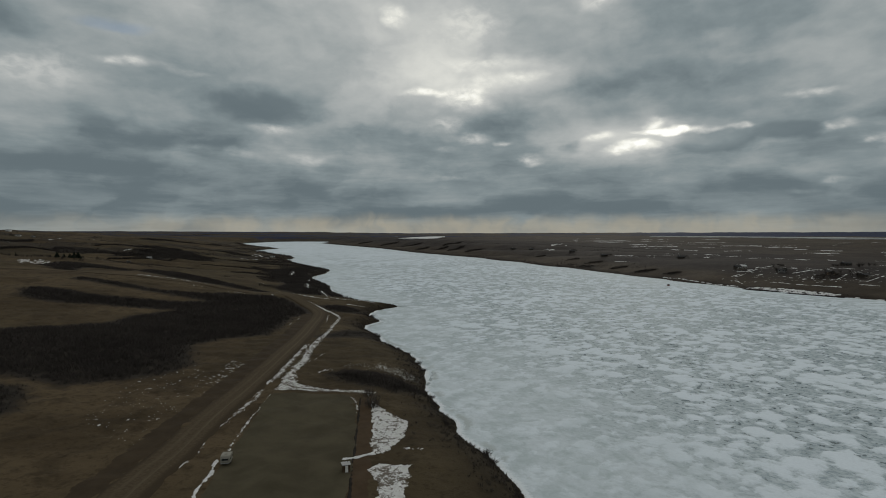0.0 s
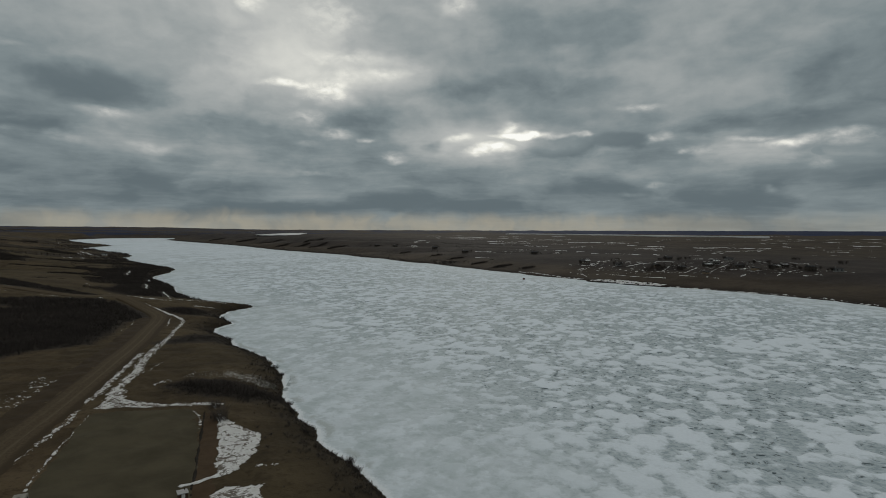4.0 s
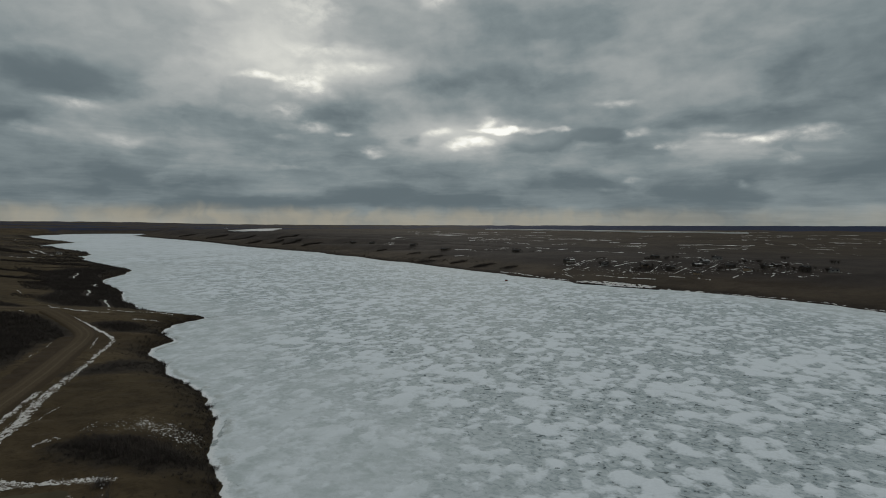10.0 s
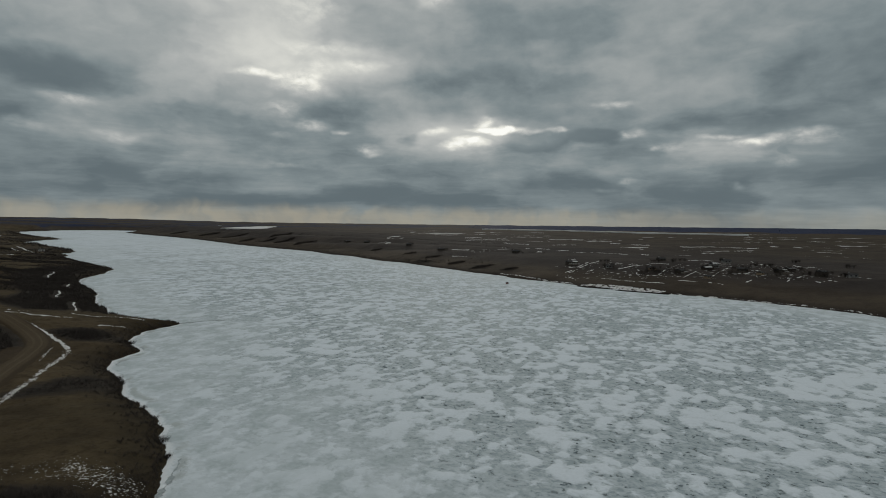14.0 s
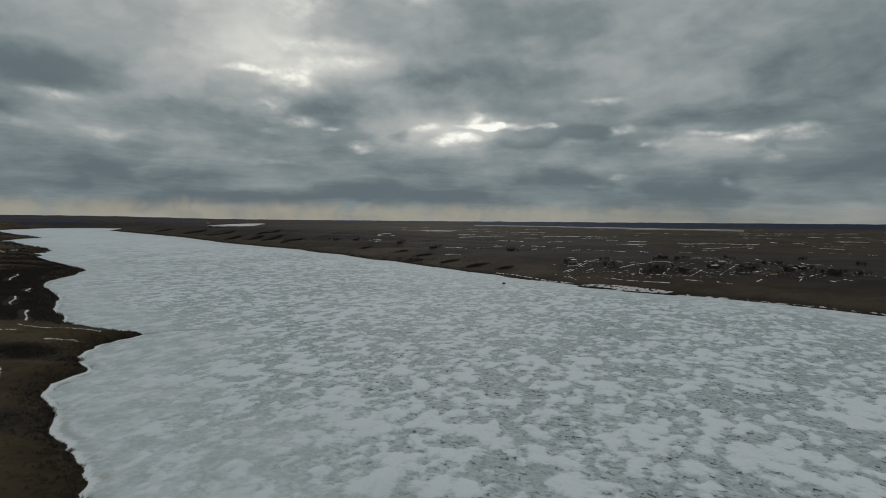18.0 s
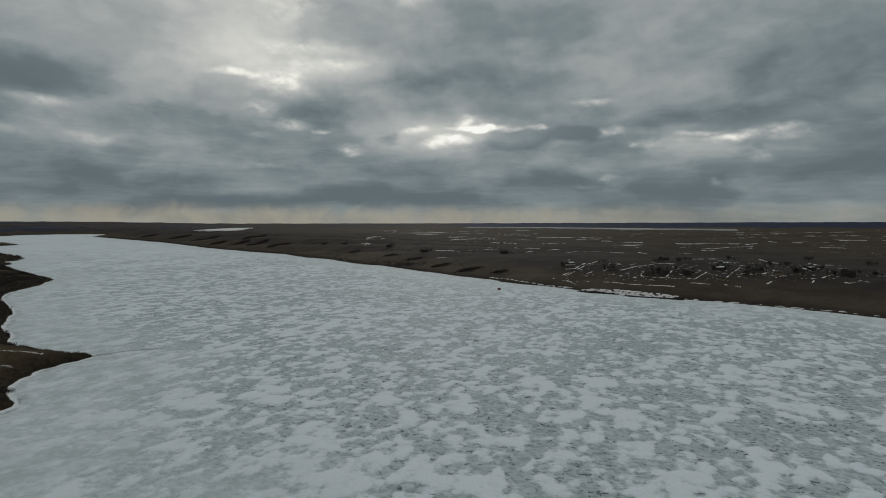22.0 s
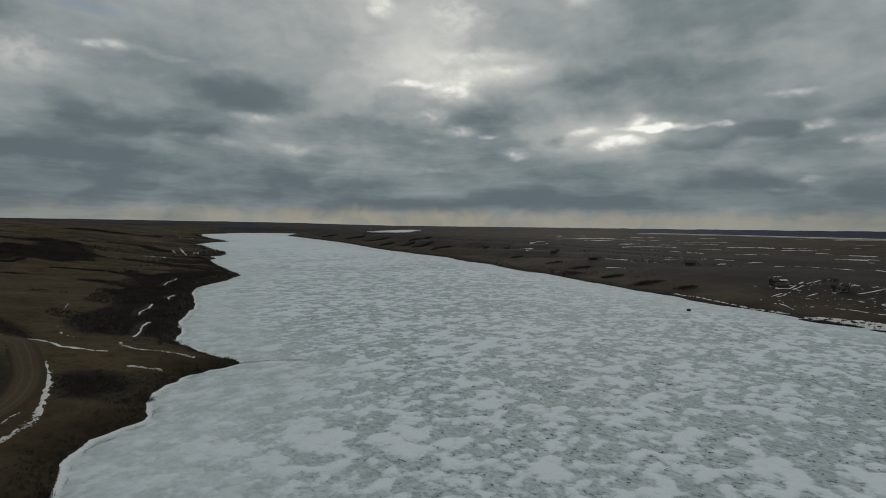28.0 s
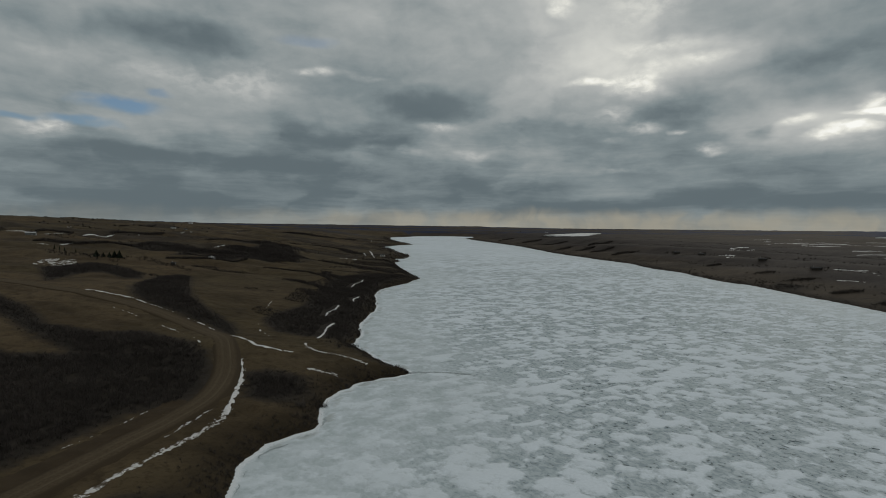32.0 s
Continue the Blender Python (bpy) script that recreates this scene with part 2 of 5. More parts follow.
# ---- materials ----
def material(name, build):
    m = bpy.data.materials.new(name)
    m.use_nodes = True
    n = Nodes(m.node_tree)
    bsdf = n.add("ShaderNodeBsdfPrincipled")
    n.tree.links.new(bsdf.outputs[0], n.add("ShaderNodeOutputMaterial").inputs[0])
    where = n.add("ShaderNodeTexCoord").outputs["Object"]
    colour, rough, height, depth = build(n, where)
    for value, key in ((colour, "Base Color"), (rough, "Roughness")):
        if isinstance(value, bpy.types.NodeSocket):
            n.tree.links.new(value, bsdf.inputs[key])
        else:
            bsdf.inputs[key].default_value = (*value, 1.0) if key == "Base Color" else value
    if height is not None:
        b = n.add("ShaderNodeBump", Height=height, Distance=depth, Strength=1.0)
        n.tree.links.new(b.outputs[0], bsdf.inputs["Normal"])
    bsdf.inputs["Specular IOR Level"].default_value = 0.05
    return m, bsdf


def mottled(name, dark, light, scale=0.5, rough=0.9, grain=6.0, depth=0.05, spec=0.06):
    """A plain worn surface: two tones at two scales, and fine relief."""
    def build(n, where):
        big = n.noise(where, scale, 5.0, 0.6, 0.3).outputs["Fac"]
        small = n.noise(where, scale * grain, 4.0, 0.65).outputs["Fac"]
        f = n.math("ADD", n.math("MULTIPLY", n.step(big, 0.3, 0.7), 0.65), n.math("MULTIPLY", small, 0.35))
        return n.mix(f, dark, light), n.line(small, 0.3, 0.7, rough - 0.08, min(1.0, rough + 0.06)), small, depth
    m, b = material(name, build)
    b.inputs["Specular IOR Level"].default_value = spec
    return m


def ground_build(n, where):
    a = n.noise(where, 0.006, 4.0, 0.55, 0.4).outputs["Fac"]
    b = n.noise(where, 0.03, 5.0, 0.6, 0.6).outputs["Fac"]
    c = n.noise(where, 0.30, 5.0, 0.65, 0.3).outputs["Fac"]
    d = n.noise(where, 2.2, 4.0, 0.7).outputs["Fac"]
    straw = n.mix(n.step(b, 0.35, 0.65), (0.0540, 0.0395, 0.0236), (0.0845, 0.0625, 0.0378))
    olive = n.mix(n.step(b, 0.3, 0.7), (0.0415, 0.0322, 0.0192), (0.0700, 0.0540, 0.0310))
    base = n.mix(n.step(a, 0.40, 0.60), olive, straw)
    damp = n.noise(where, 0.085, 5.0, 0.62, 0.5).outputs["Fac"]
    base = n.mix(n.step(damp, 0.50, 0.66, 0.0, 0.5), base, (0.0250, 0.0192, 0.0124))
    base = n.mix(n.step(damp, 0.44, 0.34, 0.0, 0.45), base, (0.0800, 0.0610, 0.0370))
    base = n.mix(n.math("MULTIPLY", n.step(c, 0.48, 0.70), 0.55), base, (0.0225, 0.0168, 0.0106))
    base = n.mix(n.math("MULTIPLY", n.step(d, 0.45, 0.75), 0.3), base, (0.0680, 0.0510, 0.0250))
    bank = n.add("ShaderNodeAttribute")
    bank.attribute_name = "shore"
    wet = n.step(n.math("ADD", bank.outputs["Fac"], n.math("MULTIPLY", n.math("SUBTRACT", c, 0.5), 9.0)), 3.0, 12.0, 0.6, 0.0)
    base = n.mix(wet, base, (0.0176, 0.0143, 0.0101))
    plain = n.add("ShaderNodeAttribute")
    plain.attribute_name = "plain"
    stubble = n.mix(n.step(b, 0.35, 0.65), (0.0262, 0.0226, 0.0214), (0.043, 0.0370, 0.0342))
    strips = n.noise(n.vec("MULTIPLY", where, (0.3, 1.0, 1.0)), 0.012, 4.0, 0.6, 0.3).outputs["Fac"]
    stubble = n.mix(n.step(strips, 0.50, 0.62, 0.0, 0.6), stubble, (0.0205, 0.0182, 0.0186))
    stubble = n.mix(n.step(strips, 0.44, 0.36, 0.0, 0.5), stubble, (0.056, 0.0462, 0.0385))
    base = n.mix(n.math("MULTIPLY", plain.outputs["Fac"], 0.95), base, stubble)
    scrub = n.add("ShaderNodeAttribute")
    scrub.attribute_name = "scrub"
    litter = n.mix(n.step(c, 0.35, 0.65), (0.0190, 0.0165, 0.0145), (0.034, 0.0290, 0.0240))
    base = n.mix(n.step(n.math("ADD", scrub.outputs["Fac"], n.math("MULTIPLY", n.math("SUBTRACT", c, 0.5), 0.9)), 0.15, 0.85), base, litter)
    # distant haze painted as a blue tint on the far woods and plain
    hazy_wood = n.add("ShaderNodeAttribute")
    hazy_wood.attribute_name = "hazy_wood"
    base = n.mix(n.step(n.math("ADD", hazy_wood.outputs["Fac"], n.math("MULTIPLY", n.math("SUBTRACT", b, 0.5), 0.5)), 0.3, 0.7), base, n_hazy_wood(n, c))
    tuft = n.noise(where, 0.9, 3.0, 0.7).outputs["Fac"]
    base = n.mix(n.math("MULTIPLY", n.step(tuft, 0.52, 0.66), 0.35), base, (0.0140, 0.0108, 0.0068))
    return base, 0.95, n.math("ADD", n.math("MULTIPLY", c, 0.5), n.math("MULTIPLY", d, 0.4)), 0.35


def n_hazy_wood(n, f):
    """Bare far woodland, blue-grey with the haze of distance put into its colour."""
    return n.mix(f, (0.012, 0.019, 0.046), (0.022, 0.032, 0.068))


GROUND, _ = material("dead_grass_ground", ground_build)


def ice_build(n, where):
    bank = n.add("ShaderNodeAttribute")
    bank.attribute_name = "shore"
    off = bank.outputs["Fac"]
    drawn_out = n.add("ShaderNodeMapping", Vector=where, Rotation=(0, 0, radians(-25)), Scale=(1.0, 1.3, 1.0))
    drawn_out.vector_type = "TEXTURE"
    turn = drawn_out.outputs[0]
    big = n.noise(turn, 0.022, 3.0, 0.5, 0.4).outputs["Fac"]
    mid = n.noise(turn, 0.15, 2.0, 0.5, 0.2).outputs["Fac"]
    edge = n.noise(where, 0.60, 4.0, 0.58, 0.3).outputs["Fac"]
    crust = n.noise(where, 1.6, 4.0, 0.7).outputs["Fac"]
    lie = n.add("ShaderNodeAttribute")
    lie.attribute_name = "drift"
    cover = n.math("ADD", lie.outputs["Fac"], n.math("MULTIPLY", n.math("SUBTRACT", edge, 0.5), 0.50))
    # plates and streaks of rough ice
    streak = n.noise(n.vec("MULTIPLY", turn, (0.72, 1.15, 1.0)), 0.85, 4.0, 0.62, 0.5).outputs["Fac"]
    cross = n.noise(n.vec("MULTIPLY", turn, (1.0, 0.6, 1.0)), 0.42, 4.0, 0.6, 0.3).outputs["Fac"]
    open_lake = n.step(n.math("ADD", off, n.math("MULTIPLY", n.math("SUBTRACT", big, 0.5), 90.0)), 8.0, 62.0)
    drift = n.step(cover, -0.08, 0.06)
    deep = n.step(cover, 0.0, -0.34)
    bare = n.mix(n.step(streak, 0.36, 0.62), (0.272, 0.325, 0.354), (0.462, 0.520, 0.556))
    bare = n.mix(n.math("MULTIPLY", n.step(cross, 0.56, 0.70), 0.6), bare, (0.485, 0.545, 0.575))
    bare = n.mix(n.math("MULTIPLY", deep, 0.35), bare, (0.275, 0.330, 0.350))
    # dark flakes: the shaded sides of standing plates, painted into the colour
    flake_shade = n.math("MULTIPLY", n.step(streak, 0.425, 0.36), n.math("MULTIPLY", n.step(cross, 0.48, 0.54), n.line(open_lake, 0.0, 1.0, 0.0, 0.9)))
    bare = n.mix(flake_shade, bare, (0.105, 0.126, 0.130))
    snow = n.mix(n.step(crust, 0.3, 0.7), (0.580, 0.638, 0.692), (0.628, 0.690, 0.745))
    thin = n.math("ADD", cover, n.math("MULTIPLY", n.math("SUBTRACT", streak, 0.5), 0.9))
    snow = n.mix(n.step(thin, 0.16, -0.08, 0.0, 0.55), snow, (0.455, 0.515, 0.547))
    base = n.mix(drift, bare, snow)
    # painted glints: pale strokes for the lit tops of the plates
    glint = n.math("MULTIPLY", n.math("MULTIPLY", n.step(streak, 0.67, 0.71), n.math("SUBTRACT", 1.0, drift)), 0.7)
    base = n.mix(glint, base, (0.60, 0.65, 0.69))
    calm = n.mix(n.step(n.math("ADD", n.math("MULTIPLY", mid, 0.7), n.math("MULTIPLY", edge, 0.3)), 0.38, 0.60), (0.415, 0.472, 0.494), (0.548, 0.604, 0.645))
    base = n.mix(n.math("MULTIPLY", n.math("SUBTRACT", 1.0, open_lake), 0.72), base, calm)
    rim = n.math("ADD", off, n.math("MULTIPLY", n.math("SUBTRACT", crust, 0.5), 4.0))
    base = n.mix(n.math("MULTIPLY", n.math("MULTIPLY", n.step(rim, 1.6, 2.4), n.step(rim, 5.0, 3.0)), n.step(mid, 0.5, 0.6)), base, (0.37, 0.41, 0.42))
    base = n.mix(n.step(rim, 2.0, 0.8), base, (0.62, 0.66, 0.69))
    relief = n.math("ADD", n.math("MULTIPLY", n.step(cover, -0.10, 0.20), 0.6), n.math("MULTIPLY", n.math("MULTIPLY", streak, 0.5), n.math("SUBTRACT", 1.0, drift)))
    return base, n.line(drift, 0.0, 1.0, 0.75, 0.95), relief, 0.22


ICE, ice_bsdf = material("snow_crusted_ice", ice_build)
ice_bsdf.inputs["Specular IOR Level"].default_value = 0.06
SNOW = mottled("old_snow", (0.42, 0.42, 0.415), (0.66, 0.67, 0.68), 0.9, 0.9, 5.0, 0.06)


def tufted_build(n, where):
    tuft = n.noise(where, 2.0, 6.0, 0.72, 0.8).outputs["Fac"]
    dirt = n.noise(where, 0.35, 4.0, 0.6).outputs["Fac"]
    snow = n.mix(n.step(dirt, 0.3, 0.7), (0.44, 0.44, 0.43), (0.68, 0.69, 0.70))
    grass = n.step(n.math("ADD", tuft, n.math("MULTIPLY", n.math("SUBTRACT", dirt, 0.5), 1.0)), 0.49, 0.57)
    return n.mix(n.math("MULTIPLY", grass, 0.9), snow, (0.062, 0.045, 0.026)), 0.9, tuft, 0.05


TUFTED_SNOW, _ = material("old_snow_pierced_by_grass", tufted_build)
BRIGHT_SNOW = mottled("wind_packed_snow", (0.52, 0.52, 0.51), (0.76, 0.77, 0.78), 0.1, 0.9, 6.0, 0.05)
THIN_SNOW = mottled("thin_snow_over_stubble", (0.24, 0.235, 0.225), (0.52, 0.52, 0.52), 0.08, 0.9, 6.0, 0.06)


def road_build(n, where):
    """Gravel with wheel tracks worn along it."""
    lane = n.add("ShaderNodeAttribute")
    lane.attribute_name = "across"
    big = n.noise(where, 0.12, 4.0, 0.6).outputs["Fac"]
    small = n.noise(where, 2.2, 4.0, 0.65).outputs["Fac"]
    sway = n.math("ADD", lane.outputs["Fac"], n.math("MULTIPLY", n.math("SUBTRACT", big, 0.5), 0.9))
    track = n.step(n.math("ABSOLUTE", n.math("SUBTRACT", n.math("ABSOLUTE", sway), 1.05)), 0.55, 0.15)
    base = n.mix(n.step(small, 0.3, 0.7), (0.050, 0.0378, 0.0236), (0.076, 0.0585, 0.0380))
    base = n.mix(n.math("MULTIPLY", track, n.step(big, 0.3, 0.65, 0.1, 0.45)), base, (0.092, 0.0735, 0.0500))
    base = n.mix(n.step(n.math("ABSOLUTE", sway), 2.3, 3.3), base, (0.042, 0.0318, 0.0205))
    return base, 0.95, small, 0.03


GRAVEL, _ = material("gravel_road", road_build)
RUT = mottled("pale_packed_gravel", (0.070, 0.0555, 0.0370), (0.090, 0.0725, 0.0490), 0.5, 0.95, 6.0, 0.02)
VERGE = mottled("dark_damp_verge", (0.030, 0.0222, 0.0142), (0.050, 0.0368, 0.0230), 0.3, 0.95, 7.0, 0.05)
LAWN = mottled("short_dormant_turf", (0.041, 0.0355, 0.0225), (0.072, 0.0625, 0.0405), 0.15, 0.95, 9.0, 0.04)
LITTER = mottled("wet_leaf_litter", (0.014, 0.0118, 0.0102), (0.026, 0.022, 0.018), 0.2, 0.95, 8.0, 0.1)
TWIG = mottled("dark_bare_twigs", (0.036, 0.0312, 0.0285), (0.064, 0.0548, 0.0495), 0.05, 0.9, 5.0, 0.02)
TWIG_GREY = mottled("grey_bare_twigs", (0.050, 0.043, 0.038), (0.085, 0.074, 0.066), 0.3, 0.9, 5.0, 0.02)
REED = mottled("dry_reeds", (0.055, 0.042, 0.026), (0.10, 0.078, 0.048), 0.4, 0.9, 5.0, 0.02)
NEEDLES = mottled("spruce_needles", (0.012, 0.018, 0.013), (0.03, 0.038, 0.026), 0.6, 0.85, 5.0, 0.02)
BARK = mottled("bark", (0.04, 0.033, 0.027), (0.08, 0.068, 0.055), 1.5, 0.9, 5.0, 0.02)
WHITE_METAL = mottled("weathered_white_panel", (0.15, 0.142, 0.115), (0.23, 0.218, 0.182), 0.7, 0.5, 6.0, 0.004, 0.4)
DARK_GLASS = mottled("dark_window_glass", (0.015, 0.018, 0.02), (0.03, 0.034, 0.037), 0.5, 0.15, 3.0, 0.0, 0.5)
RUBBER = mottled("black_rubber", (0.015, 0.015, 0.015), (0.03, 0.03, 0.03), 4.0, 0.8, 5.0, 0.004)
BROWN_WOOD = mottled("brown_stained_boards", (0.05, 0.034, 0.022), (0.09, 0.062, 0.04), 1.2, 0.8, 6.0, 0.01)
WHITE_PAINT = mottled("white_paint", (0.55, 0.55, 0.53), (0.72, 0.72, 0.70), 1.0, 0.6, 6.0, 0.004)
RED_PAINT = mottled("faded_red_paint", (0.11, 0.018, 0.015), (0.17, 0.03, 0.024), 1.0, 0.6, 6.0, 0.004)
GREY_WALL = mottled("grey_siding", (0.16, 0.16, 0.155), (0.26, 0.26, 0.25), 0.6, 0.8, 6.0, 0.01)
TAN_WALL = mottled("tan_siding", (0.17, 0.13, 0.09), (0.26, 0.20, 0.14), 0.6, 0.8, 6.0, 0.01)
DARK_WALL = mottled("dark_log_wall", (0.035, 0.03, 0.026), (0.07, 0.06, 0.05), 0.6, 0.85, 6.0, 0.02)
ROOF = mottled("dark_shingles", (0.03, 0.03, 0.032), (0.06, 0.058, 0.058), 0.8, 0.85, 6.0, 0.02)
WOOD_POST = mottled("weathered_grey_wood", (0.08, 0.07, 0.058), (0.15, 0.13, 0.11), 2.0, 0.9, 5.0, 0.01)
STEEL = mottled("dull_galvanised_steel", (0.20, 0.20, 0.20), (0.32, 0.32, 0.32), 2.0, 0.45, 5.0, 0.003, 0.5)


# ---- the lie of the land ----
# Shorelines, from behind the start to the far end of the lake.
WEST_SHORE_NEAR = [(700, -2600), (330, -900), (130, -300), (62, -120), (30, -40), (8, 4), (-11, 40), (-13, 44), (-16, 48), (-18, 51),
                   (-20, 54), (-22, 56), (-26, 60), (-30, 65), (-32, 71), (-36, 75), (-41, 83), (-45, 89), (-48, 96), (-51, 104),
                   (-53, 110), (-57, 117), (-61, 122), (-62, 126), (-66, 131), (-72, 137), (-79, 143), (-86, 150), (-90, 157), (-95, 163),
                   (-100, 168), (-105, 174), (-108, 181), (-107, 189), (-106, 193), (-110, 198), (-116, 204), (-121, 214), (-123, 228)]
WEST_SHORE_FAR = [(-117, 244), (-126, 247), (-137, 250), (-147, 256), (-160, 261), (-168, 272), (-176, 283), (-189, 296), (-200, 313),
                  (-216, 337), (-246, 372), (-256, 381), (-276, 409), (-281, 427), (-287, 455), (-305, 497), (-326, 512), (-350, 537), (-385, 567),
                  (-436, 621), (-461, 648), (-462, 664), (-488, 684), (-505, 700), (-497, 716), (-516, 733), (-508, 742), (-528, 760), (-545, 786), (-600, 823),
                  (-640, 850), (-640, 872), (-684, 905), (-700, 930), (-733, 952), (-798, 1007), (-815, 1060), (-840, 1110), (-848, 1172), (-862, 1196), (-930, 1240), (-1040, 1353), (-1245, 1558), (-1420, 1760)]
EAST_SHORE_FAR = [(-1500, 2060), (-1420, 2180), (-1250, 2170), (-1060, 2080), (-1120, 1880), (-1010, 1740), (-856, 1574), (-590, 1280),
                  (-397, 1030), (-288, 912), (-207, 835), (-163, 764), (-127, 731), (-74, 645), (-53, 630), (-14, 570), (10, 537), (26, 511),
                  (50, 486), (56, 468), (71, 449), (84, 440), (98, 421)]
EAST_SHORE_NEAR = [(108, 404), (120, 396), (137, 384), (150, 371), (163, 363), (178, 350), (192, 338), (205, 322), (222, 300), (232, 274),
                   (246, 235), (262, 190), (300, 60), (380, -250), (560, -900), (1100, -2600)]


def jagged(line, step=3.0, reach=500.0):
    """A shoreline with small bays and points between its corners."""
    out, rng = [], np.random.default_rng(5)
    for (ax, ay), (bx, by) in zip(line, line[1:]):
        span = math.hypot(bx - ax, by - ay)
        far = max(1.0, math.hypot((ax + bx) / 2, (ay + by) / 2) / reach)
        n = max(1, min(12, int(span / (step * far))))
        for k in range(n):
            f = k / n
            wob = 0.0 if k == 0 else min(1.0 * far, 0.12 * span) * rng.uniform(-1, 1)
            out.append((ax + f * (bx - ax) - wob * (by - ay) / span, ay + f * (by - ay) + wob * (bx - ax) / span))
    return out + [line[-1]]


WEST = np.array(jagged(WEST_SHORE_NEAR + WEST_SHORE_FAR))
EAST = np.array(jagged(EAST_SHORE_FAR + EAST_SHORE_NEAR))
LAKE = np.concatenate([WEST, EAST])


def line_distance(x, y, line):
    """The distance from points to a polyline."""
    best = np.full(x.shape, 1e9)
    for (ax, ay), (bx, by) in zip(line[:-1], line[1:]):
        dx, dy = bx - ax, by - ay
        f = np.clip(((x - ax) * dx + (y - ay) * dy) / (dx * dx + dy * dy + 1e-9), 0, 1)
        best = np.minimum(best, (x - ax - f * dx) ** 2 + (y - ay - f * dy) ** 2)
    return np.sqrt(best)


def inside(x, y, ring):
    hit = np.zeros(x.shape, bool)
    for (ax, ay), (bx, by) in zip(ring, np.roll(ring, -1, 0)):
        cross = (ay > y) != (by > y)
        hit ^= cross & (x < (bx - ax) * (y - ay) / (by - ay + 1e-12) + ax)
    return hit


def waves(x, y, size, seed, octaves=3):
    """Smooth bumps of about that size, between about -1 and 1."""
    rng, out, amp = np.random.default_rng(seed), 0.0, 1.0
    for _ in range(octaves):
        for _ in range(4):
            a, p = rng.uniform(0, 2 * math.pi, 2)
            k = 2 * math.pi / size * rng.uniform(0.7, 1.4)
            out = out + amp * 0.4 * np.sin(k * (x * math.cos(a) + y * math.sin(a)) + p + 1.3 * np.sin(k * 0.7 * (y * math.cos(a) - x * math.sin(a)) + p))
        size, amp = size * 0.45, amp * 0.5
    return out


TABLE = np.random.default_rng(11).random((256, 256))


def grain(x, y, size, octaves=3):
    """Rough noise between 0 and 1 on that scale."""
    out, amp, total = 0.0, 1.0, 0.0
    for k in range(octaves):
        u, v = x / size + 17.3 * k, y / size + 9.1 * k
        i, j = np.floor(u).astype(int), np.floor(v).astype(int)
        fu, fv = u - i, v - j
        fu, fv = fu * fu * (3 - 2 * fu), fv * fv * (3 - 2 * fv)
        at = lambda a, b: TABLE[b % 256, a % 256]
        out = out + amp * ((at(i, j) * (1 - fu) + at(i + 1, j) * fu) * (1 - fv) + (at(i, j + 1) * (1 - fu) + at(i + 1, j + 1) * fu) * fv)
        total, amp, size = total + amp, amp * 0.6, size * 0.45
    return out / total


WEST_D = [0, 2, 6, 14, 40, 70, 110, 160, 225, 350, 500, 900, 1600, 3000, 9000]
WEST_H = [0, 1.2, 2.7, 4.0, 5.1, 6.5, 10.2, 15.6, 23, 30.8, 38, 49.5, 57, 60, 60]
EAST_D = [0, 2, 10, 40, 80, 130, 300, 800, 2000, 4800, 9000]
EAST_H = [0, 0.8, 2.2, 6, 11, 13.5, 13.5, 13, 16, 24, 26]


def bump(x, y, cx, cy, r, h):
    return h * np.exp(-((x - cx) ** 2 + (y - cy) ** 2) / (r * r))


def gully_wave(x, y, d):
    """The ridges (1) and gullies (-1) that run down the western slope."""
    along = -0.12 * x + 0.95 * y
    return np.sin(along / 8.0 + 2.0 * np.sin(along / 37) + 0.012 * d + 0.8 * np.sin(d / 60 + along / 90))


